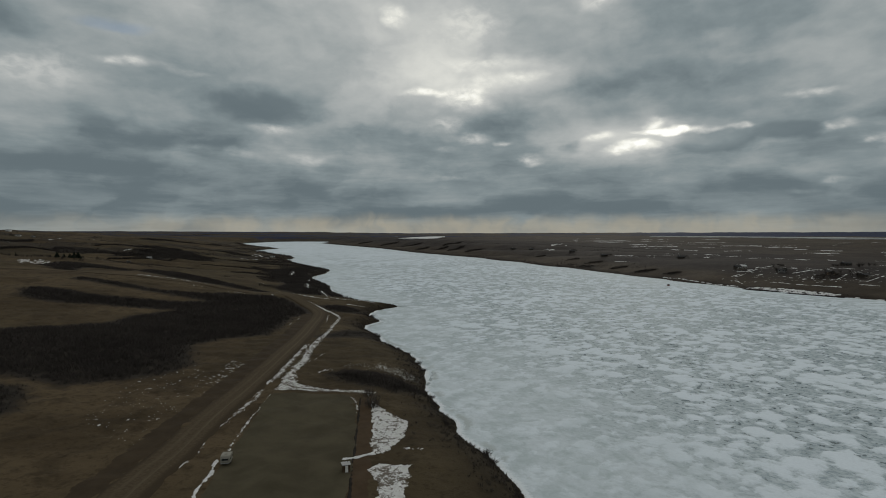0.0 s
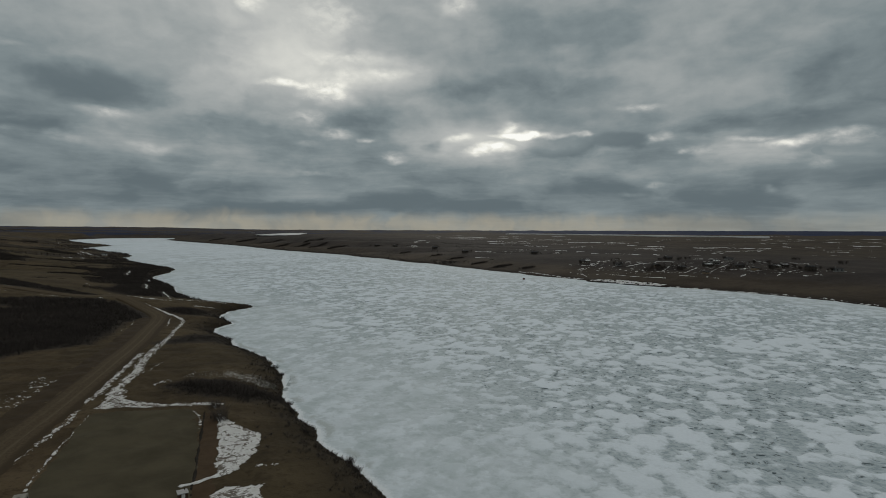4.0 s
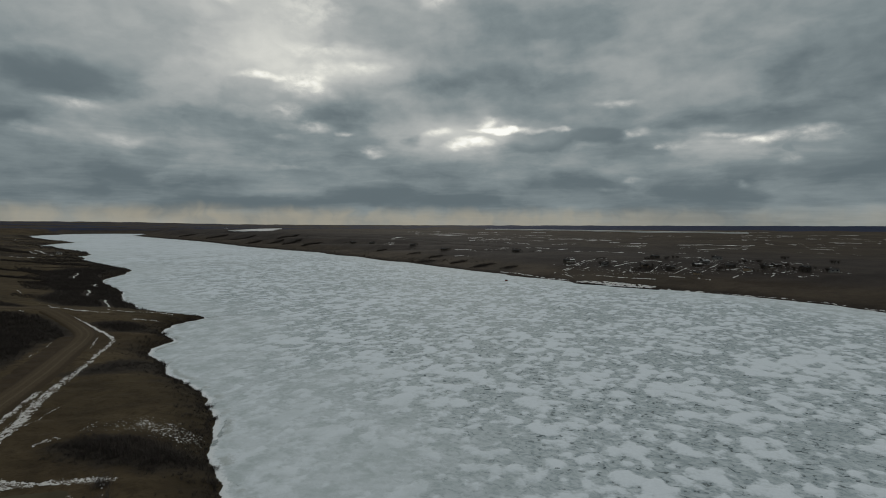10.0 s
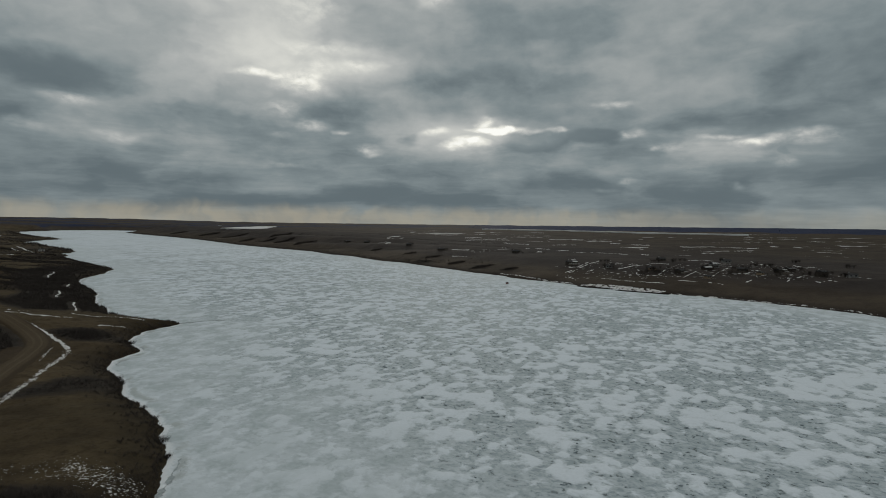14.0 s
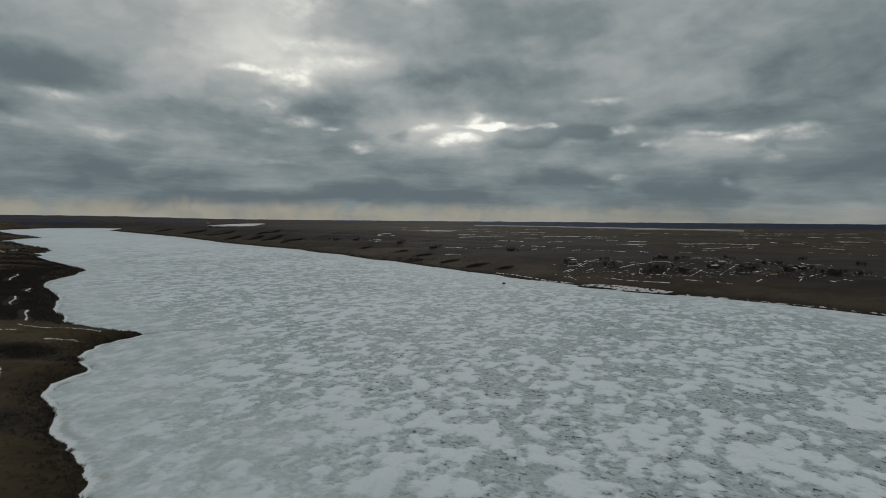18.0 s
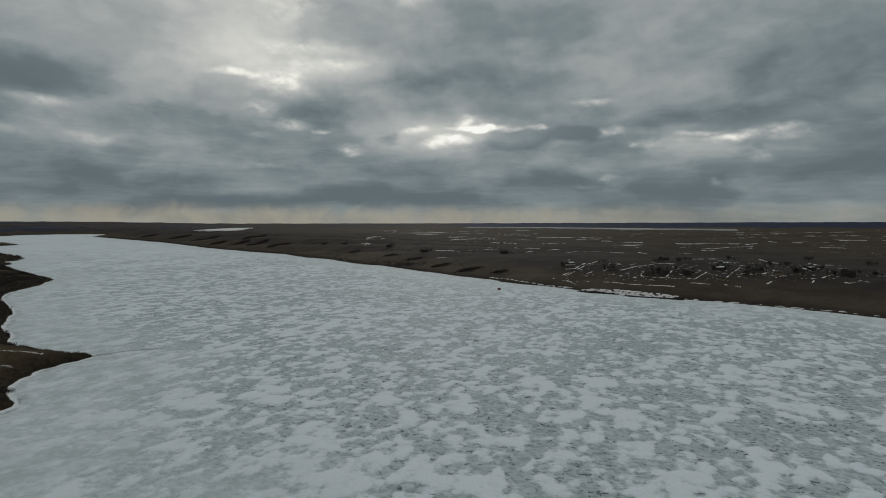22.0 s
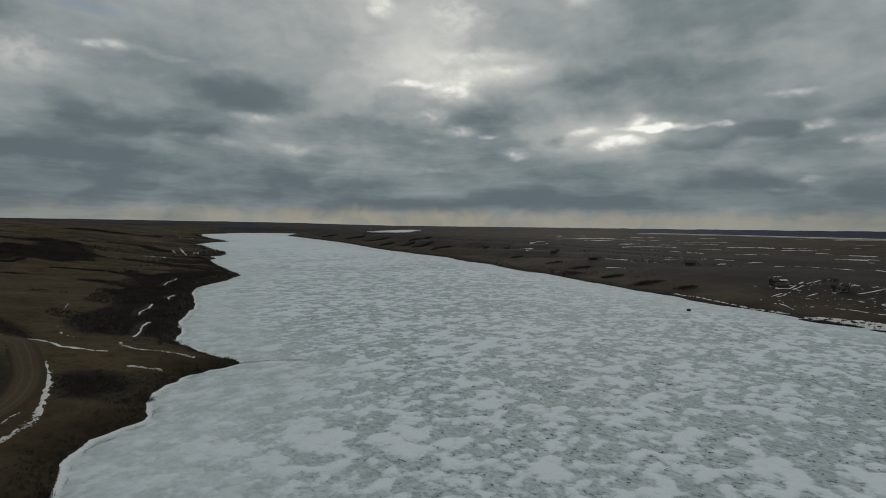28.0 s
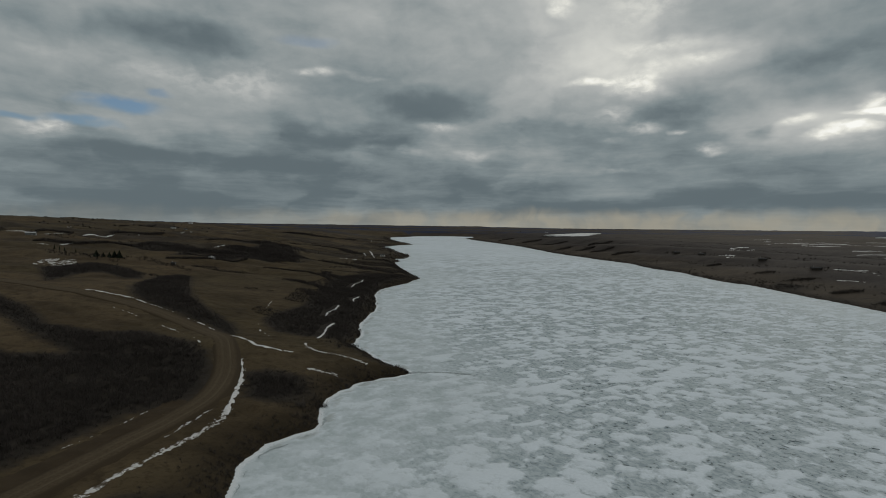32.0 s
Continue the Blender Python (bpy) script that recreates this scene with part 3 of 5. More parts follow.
def ground_height(x, y):
    """The height of the ground above the ice, and the signed distance from the shore (negative on the lake)."""
    x, y = np.broadcast_arrays(np.asarray(x, float), np.asarray(y, float))
    dw, de = line_distance(x, y, WEST), line_distance(x, y, EAST)
    water = inside(x, y, LAKE)
    west = np.interp(dw, WEST_D, WEST_H)
    # gullies that run down to the lake along the western slope
    far = np.clip((dw - 25) / 120, 0, 1) * np.clip((y - 235) / 120, 0, 1)
    gully = gully_wave(x, y, dw) * np.clip(1.6 - dw / 500, 0, 1)
    west = west + far * (1.7 * gully + 5.0 * waves(x, y, 420, 3) * np.clip(dw / 400, 0, 1))
    west = west + np.clip((dw - 60) / 200, 0, 1) * 1.6 * waves(x, y, 140, 9)
    west = west + bump(x, y, -172, 214, 22, 3.0)
    west = west + bump(x, y, -275, 226, 80, 5.5) * np.clip((dw - 10) / 60, 0, 1)
    tall = np.clip((-x * 0.9 - y * 0.35) / 900, 0, 1)
    west = west + 41 * tall * np.clip((dw - 450) / 900, 0, 1)
    east = np.interp(de, EAST_D, EAST_H)
    north = np.clip((y - 620) / 500, 0, 1)
    east = east + north * (9 * np.clip((de - 15) / 120, 0, 1) * np.clip(1.5 - de / 900, 0, 1))
    east = east + north * np.clip(de / 60, 0, 1) * np.clip(1.4 - de / 260, 0, 1) * 3.0 * np.sin((0.6 * x + 0.8 * y) / 13 + 1.2 * np.sin((0.6 * x + 0.8 * y) / 47))
    east = east + np.clip((de - 60) / 300, 0, 1) * 1.0 * waves(x, y, 330, 21)
    w = np.clip((de - dw) / (0.35 * (de + dw) + 1e-6) * 0.5 + 0.5, 0, 1)
    w = w * w * (3 - 2 * w)
    land = w * west + (1 - w) * east
    near = np.minimum(dw, de)
    land = land + np.clip(near / 12, 0, 1) * 0.14 * waves(x, y, 11, 31, 2)
    return np.where(water, -np.clip(near * 0.22, 0, 2.0), land), np.where(water, -near, near)


# ---- ground and ice ----
def spread(centre, half, step, grow, reach):
    """Grid lines, even near the centre and wider apart further out."""
    side = [k * step for k in range(int(half / step) + 1)]
    while side[-1] < reach:
        side.append(side[-1] + step + (side[-1] - half) * grow)
    return centre + np.array([-v for v in side[:0:-1]] + side)


GX, GY = spread(-82.0, 95.0, 1.0, 0.024, 4950.0), spread(140.0, 125.0, 1.0, 0.024, 4950.0)
GRID_X, GRID_Y = np.meshgrid(GX, GY)
GROUND_Z, SHORE = ground_height(GRID_X, GRID_Y)


def surface(x, y, field=None):
    """The ground's height, or another field of its grid, at a place."""
    field = GROUND_Z if field is None else field
    x, y = np.asarray(x, float), np.asarray(y, float)
    i, j = np.clip(np.searchsorted(GX, x) - 1, 0, len(GX) - 2), np.clip(np.searchsorted(GY, y) - 1, 0, len(GY) - 2)
    u, v = (x - GX[i]) / (GX[i + 1] - GX[i]), (y - GY[j]) / (GY[j + 1] - GY[j])
    return (field[j, i] * (1 - u) + field[j, i + 1] * u) * (1 - v) + (field[j + 1, i] * (1 - u) + field[j + 1, i + 1] * u) * v


def mesh_from(name, verts, faces, mat, smooth=False):
    """A mesh from arrays of corners and of triangles or quads."""
    me = bpy.data.meshes.new(name)
    verts, faces = np.asarray(verts, np.float32), np.asarray(faces, np.int32)
    n, k = faces.shape
    me.vertices.add(len(verts))
    me.vertices.foreach_set("co", verts.ravel())
    me.loops.add(n * k)
    me.loops.foreach_set("vertex_index", faces.ravel())
    me.polygons.add(n)
    me.polygons.foreach_set("loop_start", np.arange(0, n * k, k, dtype=np.int32))
    me.polygons.foreach_set("loop_total", np.full(n, k, np.int32))
    me.update(calc_edges=True)
    if smooth:
        me.polygons.foreach_set("use_smooth", np.ones(n, bool))
    me.materials.append(mat)
    return me


def lattice(gx, gy, z, keep=None):
    """Corners and quads of a height field; keep tells which corners matter."""
    ny, nx = z.shape
    xx, yy = np.meshgrid(gx, gy)
    index = np.arange(nx * ny).reshape(ny, nx)
    quads = np.stack([index[:-1, :-1], index[:-1, 1:], index[1:, 1:], index[1:, :-1]], -1).reshape(-1, 4)
    verts = np.stack([xx, yy, z], -1).reshape(-1, 3)
    if keep is not None:
        quads = quads[keep.ravel()[quads].any(1)]
        used, back = np.unique(quads, return_inverse=True)
        verts, quads = verts[used], back.reshape(-1, 4)
    return verts, quads


def field(me, values, name="shore"):
    me.attributes.new(name, "FLOAT", "POINT").data.foreach_set("value", np.asarray(values, np.float32).ravel())


# where woods cover the far plain, tinted blue with painted haze
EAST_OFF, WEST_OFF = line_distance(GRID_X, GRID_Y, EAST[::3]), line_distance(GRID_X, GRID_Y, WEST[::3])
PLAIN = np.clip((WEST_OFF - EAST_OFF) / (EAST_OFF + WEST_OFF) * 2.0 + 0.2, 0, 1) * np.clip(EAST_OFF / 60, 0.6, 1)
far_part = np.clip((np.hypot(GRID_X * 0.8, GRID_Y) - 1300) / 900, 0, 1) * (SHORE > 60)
HAZY_WOOD = np.clip((np.hypot(GRID_X, GRID_Y) - 1720 + np.clip(-GRID_X, 0, 600)) / 400, 0, 1) * (GRID_X > -900)
HAZY_WOOD = HAZY_WOOD * np.clip((GRID_X / np.maximum(GRID_Y, 1.0) + 0.15) / 0.3, 0.3, 1)
HAZY_WOOD = np.maximum(HAZY_WOOD, far_part * 0.6) * np.maximum(HAZY_WOOD, np.clip(0.25 + 2.2 * (0.5 + 0.5 * waves(GRID_X * 0.5, GRID_Y * 2.2, 1500, 77) - 0.3), 0, 1))
# where brush grows, with its leaf litter
THICKETS = [
    ([(-135, 43), (-152, 36), (-185, 44), (-198, 72), (-190, 92), (-184, 110), (-190, 127), (-188, 148), (-196, 143), (-212, 133), (-232, 122), (-250, 122), (-266, 136), (-268, 147),
      (-257, 150), (-236, 148), (-224, 153), (-203, 165), (-195, 175), (-219, 173), (-243, 174), (-266, 175), (-284, 173), (-290, 184), (-272, 187), (-258, 187), (-230, 184), (-212, 192),
      (-207, 206), (-187, 207), (-174, 206), (-161, 203), (-150, 197), (-141, 190), (-134, 180), (-136, 166), (-129, 151), (-120, 125), (-128, 110), (-130, 98), (-110, 77), (-109, 66), (-112, 57), (-119, 44)], 1.5, 2.0),
    ([(-250, 226), (-268, 229), (-290, 238), (-310, 250), (-340, 272), (-362, 289), (-371, 308), (-362, 315), (-320, 288), (-266, 258), (-235, 247), (-204, 240), (-184, 228), (-179, 221), (-206, 228), (-226, 227)], 1.5, 1.8),
    ([(-208, 254), (-220, 271), (-230, 296), (-262, 330), (-300, 380), (-335, 420), (-330, 470), (-308, 490), (-283, 420), (-250, 372), (-195, 304), (-167, 271), (-165, 258), (-171, 248), (-186, 244)], 1.5, 1.6),
    ([(-146, 202), (-143, 210), (-131, 214), (-121, 207), (-118, 194), (-128, 189)], 1.1, 1.8),
    ([(-74, 84), (-70, 91), (-61, 94), (-52, 91.5), (-44, 88), (-42, 84), (-50, 77), (-60, 77)], 0.9, 2.0),
    ([(22, 532), (31, 551), (44, 546), (39, 518)], 1.6, 1.5),
    ([(49, 503), (57, 519), (67, 511), (59, 496)], 1.6, 1.5),
    ([(-36, 612), (-34, 636), (-12, 611), (-18, 586)], 2.0, 1.5),
    ([(-617, 389), (-640, 425), (-600, 430), (-540, 438), (-522, 430), (-545, 398), (-590, 405)], 3.0, 2.2),
    ([(-707, 541), (-687, 597), (-599, 628), (-585, 612), (-639, 563)], 3.4, 2.4),
    ([(-136, 34), (-127, 42), (-117, 37), (-110, 29), (-110, 20), (-128, 22)], 1.5, 1.6),
    ([(-107, 128), (-104, 140), (-103, 147), (-99, 155), (-92, 157), (-86, 152), (-88, 141), (-94, 134), (-100, 130)], 1.1, 0.9),
    ([(-406, 238), (-423, 264), (-425, 275), (-412, 287), (-380, 289), (-340, 270), (-342, 258), (-382, 264), (-363, 241), (-330, 216)], 2.2, 2.2),
    ([(-469, 353), (-447, 397), (-450, 494), (-470, 480), (-500, 435), (-485, 380)], 2.6, 2.4),
    ([(-525, 435), (-600, 520), (-645, 589), (-560, 570), (-503, 536), (-461, 510), (-476, 442)], 3.0, 2.6),
    ([(-580, 373), (-603, 420), (-545, 436), (-492, 366)], 3.0, 2.4),
]
SCRUB = np.zeros(GRID_X.shape)
for ring, _, _ in THICKETS:
    ring = np.array(ring, float)
    around = line_distance(GRID_X, GRID_Y, np.concatenate([ring, ring[:1]])) * np.where(inside(GRID_X, GRID_Y, ring), 1, -1)
    SCRUB = np.maximum(SCRUB, np.clip(0.45 + around / 9, 0, 1))
# brush-brown hollows over the far western hills
hollow = np.clip((grain(GRID_X * 0.6 + GRID_Y * 0.5, GRID_Y * 0.9 - GRID_X * 0.5, 75) - 0.46) * 7, 0, 1) * np.clip((np.hypot(GRID_X, GRID_Y) - 480) / 260, 0, 1)
SCRUB = np.maximum(SCRUB, 0.6 * hollow * (WEST_OFF < EAST_OFF))
me = mesh_from("ground", *lattice(GX, GY, GROUND_Z), GROUND, True)
field(me, SHORE)
field(me, HAZY_WOOD, "hazy_wood")
field(me, PLAIN, "plain")
field(me, SCRUB, "scrub")
tagged(new("ground", me), "brown dead-grass prairie slopes and plain round a lake", "ground", kind="structure")

def drift_cover(x, y):
    """How deep the snow lies on the ice: above 0 in rounded drifts, below 0 on the bare ice between them."""
    u, v = 0.906 * x - 0.423 * y, (0.423 * x + 0.906 * y) / 1.2
    u, v = u + 3.4 * (grain(u + 71, v, 4.5, 2) - 0.5), v + 3.4 * (grain(u, v + 133, 4.5, 2) - 0.5)
    cell, total = 4.3, 0.0
    i, j = np.floor(u / cell).astype(int), np.floor(v / cell).astype(int)
    for a in (-1, 0, 1):
        for b in (-1, 0, 1):
            px = (i + a + 0.15 + 0.7 * TABLE[(j + b) % 256, (i + a) % 256]) * cell
            py = (j + b + 0.15 + 0.7 * TABLE[(i + a + 91) % 256, (j + b + 37) % 256]) * cell
            total = total + np.exp(-9.0 * np.hypot(u - px, v - py) / cell)
    lump = -np.log(total + 1e-9) / 9.0
    cover = 0.75 * (0.30 - lump) + 0.80 * (grain(u, v, 5.0, 2) - 0.5) + 0.22 * (grain(u + 40, v, 40.0, 2) - 0.5) + 0.02
    away = np.hypot(x + 20, y - 60)
    return cover * np.clip(1.15 - away / 1100, 0.2, 1) + 0.05 * np.clip(away / 450 - 0.5, 0, 1)


def ice_top(x, y):
    """The height of the snow and ice on the lake."""
    deep = np.clip(drift_cover(x, y) * 0.8 + 0.04, 0, 0.16)
    return deep * np.clip(-surface(x, y, SHORE) / 25, 0, 1)


LX, LY = spread(10.0, 150.0, 1.0, 0.012, 4950.0), spread(190.0, 165.0, 1.0, 0.012, 4950.0)
off_shore = surface(*np.meshgrid(LX, LY), SHORE)
verts, quads = lattice(LX, LY, np.zeros((len(LY), len(LX))), off_shore < 14)
SNOW_ON_ICE = drift_cover(verts[:, 0], verts[:, 1])
off_shore = -surface(verts[:, 0], verts[:, 1], SHORE)
verts[:, 2] = ice_top(verts[:, 0], verts[:, 1])
me = mesh_from("lake_ice", verts, quads, ICE, True)
field(me, off_shore)
field(me, SNOW_ON_ICE, "drift")
tagged(new("lake_ice", me), "frozen lake with grey ice and wind-drifted snow patches", "lake", kind="structure")


# ---- sheets that lie on the ground: road, turf, snow ----
def sheet(name, shape, mat, width=None, step=0.6, rag=1.5, size=2.5, thick=0.12, slope=0.12, sink=0.5, cap=99.0, streak=1.0):
    """A thin cover on the ground with a ragged edge: along a line of that width, or within a ring."""
    shape = np.array(shape, float)
    pad = (width or 0) + rag + 1
    lo, hi = shape.min(0) - pad, shape.max(0) + pad
    gx, gy = np.arange(lo[0], hi[0] + step, step), np.arange(lo[1], hi[1] + step, step)
    xx, yy = np.meshgrid(gx, gy)
    if width is None:
        ring = np.concatenate([shape, shape[:1]])
        depth = line_distance(xx, yy, ring) * np.where(inside(xx, yy, shape), 1, -1)
    else:
        depth = width / 2 - line_distance(xx, yy, shape)
    ax, ay = (shape[-1] - shape[0]) / np.linalg.norm(shape[-1] - shape[0] + 1e-9)
    along_, across_ = (xx * ax + yy * ay) / streak, yy * ax - xx * ay
    depth = np.minimum(depth, cap) + rag * 2 * ((grain(xx, yy, size) if streak == 1.0 else grain(along_, across_, size)) - sink)
    z = surface(xx, yy) + np.clip(depth * slope, -0.3, thick)
    verts, quads = lattice(gx, gy, z, depth > -0.05)
    return mesh_from(name, verts, quads, mat, True)


ROAD = [(-52, -60), (-58, -20), (-62, 4), (-66, 15), (-70, 27), (-77, 44), (-85, 67), (-97, 99), (-110, 132), (-121, 157), (-127, 171), (-134, 184),
        (-148, 198), (-163, 208), (-175, 214.5), (-189, 219), (-206, 222), (-223, 222), (-250, 219), (-277, 212), (-300, 205), (-330, 195), (-362, 181),
        (-405, 150), (-450, 90), (-520, -80)]


def smooth_line(points, step):
    """A line through the points with rounded corners, in even steps."""
    p = np.array(points, float)
    p = np.vstack([2 * p[0] - p[1], p, 2 * p[-1] - p[-2]])
    out = []
    for a, b, c, d in zip(p, p[1:], p[2:], p[3:]):
        n = max(1, int(np.linalg.norm(c - b) / step))
        for t in np.arange(n) / n:
            out.append(0.5 * (2 * b + (c - a) * t + (2 * a - 5 * b + 4 * c - d) * t * t + (3 * b - a - 3 * c + d) * t ** 3))
    return np.array(out + [p[-2]])


def ribbon(name, line, offsets, lifts, mat, blend=0):
    """A strip along a line, with a cross-section of offsets and heights over the ground under the middle."""
    line = np.asarray(line, float)
    way = np.gradient(line, axis=0)
    side = np.stack([-way[:, 1], way[:, 0]], 1) / np.linalg.norm(way, axis=1, keepdims=True)
    mid = surface(line[:, 0], line[:, 1])
    if blend:
        mid = np.convolve(np.pad(mid, blend, "edge"), np.ones(2 * blend + 1) / (2 * blend + 1), "valid")
    rows = [np.column_stack([line + side * o, mid + h]) for o, h in zip(offsets, lifts)]
    for r, h in zip(rows, lifts):
        if h < 0:
            r[:, 2] = np.minimum(r[:, 2], surface(r[:, 0], r[:, 1]) - 0.25)
    n, k = len(line), len(rows)
    index = np.arange(n * k).reshape(k, n)
    quads = np.stack([index[:-1, :-1], index[:-1, 1:], index[1:, 1:], index[1:, :-1]], -1).reshape(-1, 4)[:, ::-1]
    return mesh_from(name, np.concatenate(rows), quads, mat, True)


road_line = smooth_line(ROAD, 1.5)
ROAD_OFFSETS = (-4.6, -3.5, -2.8, -1.5, 0, 1.5, 2.8, 3.5, 4.6)
road_mesh = ribbon("road", road_line, ROAD_OFFSETS, (-0.6, 0.22, 0.34, 0.38, 0.42, 0.38, 0.34, 0.22, -0.6), GRAVEL, 4)
field(road_mesh, np.repeat(ROAD_OFFSETS, len(road_line)), "across")
tagged(new("road", road_mesh),
       "brown gravel road on a low bank, curving uphill", "road", kind="structure")
for o, half in ((-1.15, 0.18),):
    rut = ribbon("wheel_track", road_line, (o - half, o - half / 3, o + half / 3, o + half), (0.37, 0.42, 0.42, 0.37), RUT, 4)
    tagged(new("wheel_track", rut), "pale packed wheel track along the gravel road", "wheel track", kind="structure")

way = np.gradient(road_line, axis=0)
beside = road_line + 5.6 * np.stack([-way[:, 1], way[:, 0]], 1) / np.linalg.norm(way, axis=1, keepdims=True)
beside = beside[(beside[:, 1] > -30) & (beside[:, 1] < 178) & (beside[:, 0] > -145)][::6]
tagged(new("verge", sheet("verge", beside, VERGE, 4.6, step=0.7, rag=1.0, size=1.6, thick=0.07)), "dark damp brown verge beside the gravel road", "verge", kind="structure")

LAWN_RING = [(-76, 63), (-67, 67.2), (-58.2, 69.6), (-50.5, 58.5), (-43, 43), (-36, 27), (-28, 8), (-22, -10), (-42, -14), (-48, 2), (-54, 15), (-61.6, 31)]
tagged(new("turf", sheet("turf", LAWN_RING, LAWN, step=1.0, rag=0.8, size=3.0, thick=0.06)), "flat grey-green mown camp lawn", "lawn", kind="structure")


# ---- snow left in ditches and hollows ----
def snow_bank(label, shape, width=None, mat=SNOW, **more):
    return tagged(new("snow_bank", sheet("snow_bank", shape, mat, width, **more)), label, "snow", "old snow on the ground", "stuff")


DITCH = "strip of old broken snow in the roadside ditch"
BROKEN = dict(step=0.14, size=0.38, cap=0.4, mat=TUFTED_SNOW)
snow_bank(DITCH, [(-82.2, 69), (-83.0, 74), (-85.5, 81), (-90.4, 93), (-94.5, 104), (-98.6, 115.5)], 1.9, rag=1.2, sink=0.57, streak=1.6, **BROKEN)
snow_bank(DITCH, [(-71, 39), (-72.5, 43.3), (-74, 48.9), (-76.8, 58.5), (-80, 65)], 1.1, rag=1.2, sink=0.64, streak=1.6, **BROKEN)
snow_bank(DITCH, [(-64.5, 22), (-65.6, 25.2), (-66.8, 28.7), (-68.3, 33)], 0.9, rag=1.1, sink=0.62, streak=2.0, **BROKEN)
snow_bank(DITCH, [(-77.6, 68), (-80.6, 75.1), (-82.2, 80.6), (-79.6, 80.2), (-74.7, 72.7), (-67.0, 71.8), (-68.0, 68.6)], rag=1.0, sink=0.60, **BROKEN)
snow_bank(DITCH, [(-80.1, 76.2), (-82.5, 82), (-87.0, 95.5), (-92.5, 107), (-97, 119), (-102, 133)], 2.2, rag=1.2, sink=0.56, streak=1.6, **BROKEN)
snow_bank(DITCH, [(-83.1, 82.6), (-84.2, 92), (-85.2, 100), (-85.8, 106)], 0.5, rag=1.0, sink=0.66, **BROKEN)
snow_bank(DITCH, [(-102, 133), (-106, 145), (-111, 156), (-115, 167), (-119, 177), (-124, 183)], 1.3, rag=1.2, sink=0.57, streak=2.0, **BROKEN)
snow_bank(DITCH, [(-122, 181), (-125.5, 184), (-131, 189.3), (-138.8, 196.6), (-148.2, 203.6), (-157.5, 209)], 1.2, step=0.16, rag=0.9, size=0.7, sink=0.52, streak=2.5)
snow_bank(DITCH, [(-119, 165), (-123, 173), (-127, 181)], 0.6, rag=0.9, sink=0.62, streak=2.0, **BROKEN)
snow_bank(DITCH, [(-128, 150), (-132, 162), (-137, 172)], 0.3, rag=0.7, sink=0.64, streak=2.0, **BROKEN)
snow_bank("strip of old snow along the lawn's edge", [(-76.5, 67.3), (-70.1, 69.8), (-61.9, 72.0), (-54.5, 74.2)], 1.9, rag=1.0, sink=0.54, **BROKEN)
snow_bank("scraps of snow at the lawn's corner", [(-57.2, 68.2), (-53.8, 64.8), (-51, 59.1)], 0.6, rag=0.9, sink=0.64, **BROKEN)
snow_bank("wide patch of old snow on the grass", [(-55, 73), (-48.5, 64.6), (-43, 61), (-38.7, 59), (-38.0, 57), (-35.9, 48.1), (-36.3, 40.5), (-38.2, 39.1), (-44.7, 53.1), (-48.6, 61.0), (-52, 68)], step=0.17, rag=0.9, size=0.8, sink=0.52, cap=0.7, mat=TUFTED_SNOW)
snow_bank("wide patch of old snow on the grass", [(-36.4, 33.4), (-35.0, 36.6), (-30.1, 37.5), (-29.3, 35.4), (-28.0, 30), (-25.5, 22), (-23.5, 15), (-26, 13), (-30, 23), (-32.9, 30.1)], step=0.17, rag=0.9, size=0.8, sink=0.52, cap=0.7, mat=TUFTED_SNOW)
snow_bank("scraps of snow in the grass by the bank", [(-33.9, 44.0), (-30.5, 45.3)], 0.3, rag=0.9, sink=0.53, **BROKEN)
snow_bank("narrow strip of old snow across the path", [(-38.2, 39.6), (-40.2, 36.7), (-41.6, 35.6)], 0.9, step=0.15, rag=0.35, size=0.8, thick=0.22, slope=0.8)
snow_bank("old snow beside the camper", [(-61, 27), (-60, 25), (-58, 22), (-57, 18), (-55, 15)], 0.45, step=0.15, rag=0.4, size=0.7, sink=0.48)
snow_bank("old snow beside the outhouse", [(-41, 31), (-40, 30), (-39, 31)], 0.45, step=0.12, rag=0.3, size=0.6, sink=0.42)
snow_bank("line of snow scraps along the lawn's edge", [(-62.5, 31.7), (-63.9, 34.9), (-66.2, 39.8), (-68.8, 45.7), (-71.8, 53.2), (-75.4, 62)], 0.3, rag=0.6, sink=0.57, streak=2.0, **BROKEN)
snow_bank("thin roadside line of old snow", [(-286, 217.5), (-276, 221.5), (-262, 225.5)], 1.5, step=0.3, rag=1.0, size=1.4, sink=0.54)
snow_bank("thin roadside line of old snow", [(-262, 226), (-229, 227.5), (-208, 228), (-190, 224), (-176, 218)], 0.45, step=0.25, rag=0.8, size=1.2, sink=0.60, streak=2.5)
for line in ([(-245, 211), (-229, 212.5)], [(-212, 213.5), (-196, 213)], [(-185, 210), (-175, 206.5), (-167, 203)], [(-230, 274), (-245, 289)], [(-202, 249), (-190, 241), (-178, 236)],
             [(-119, 142), (-119.5, 146), (-121, 151)], [(-123, 157), (-124, 160)], [(-131, 174), (-135, 183)], [(-110.5, 54), (-109, 60), (-107, 66)]):
    snow_bank("scraps of old snow along the edge of the brush", line, 0.45, step=0.2, rag=0.9, size=0.8, sink=0.63, streak=2.0)
snow_bank("strip of snow along the side track", [(-181, 222), (-172, 221), (-163, 219), (-157, 222), (-151.5, 225)], 1.0, step=0.3, rag=0.8, size=1.5, sink=0.54)
GULLY_SNOW = ([(-168, 251), (-174, 260), (-181, 268), (-188, 279)], [(-202, 287), (-210, 296), (-214, 305), (-222, 315)], [(-278, 382), (-290, 398), (-296, 412), (-303, 421)], [(-229, 334), (-236, 341), (-242, 352)])
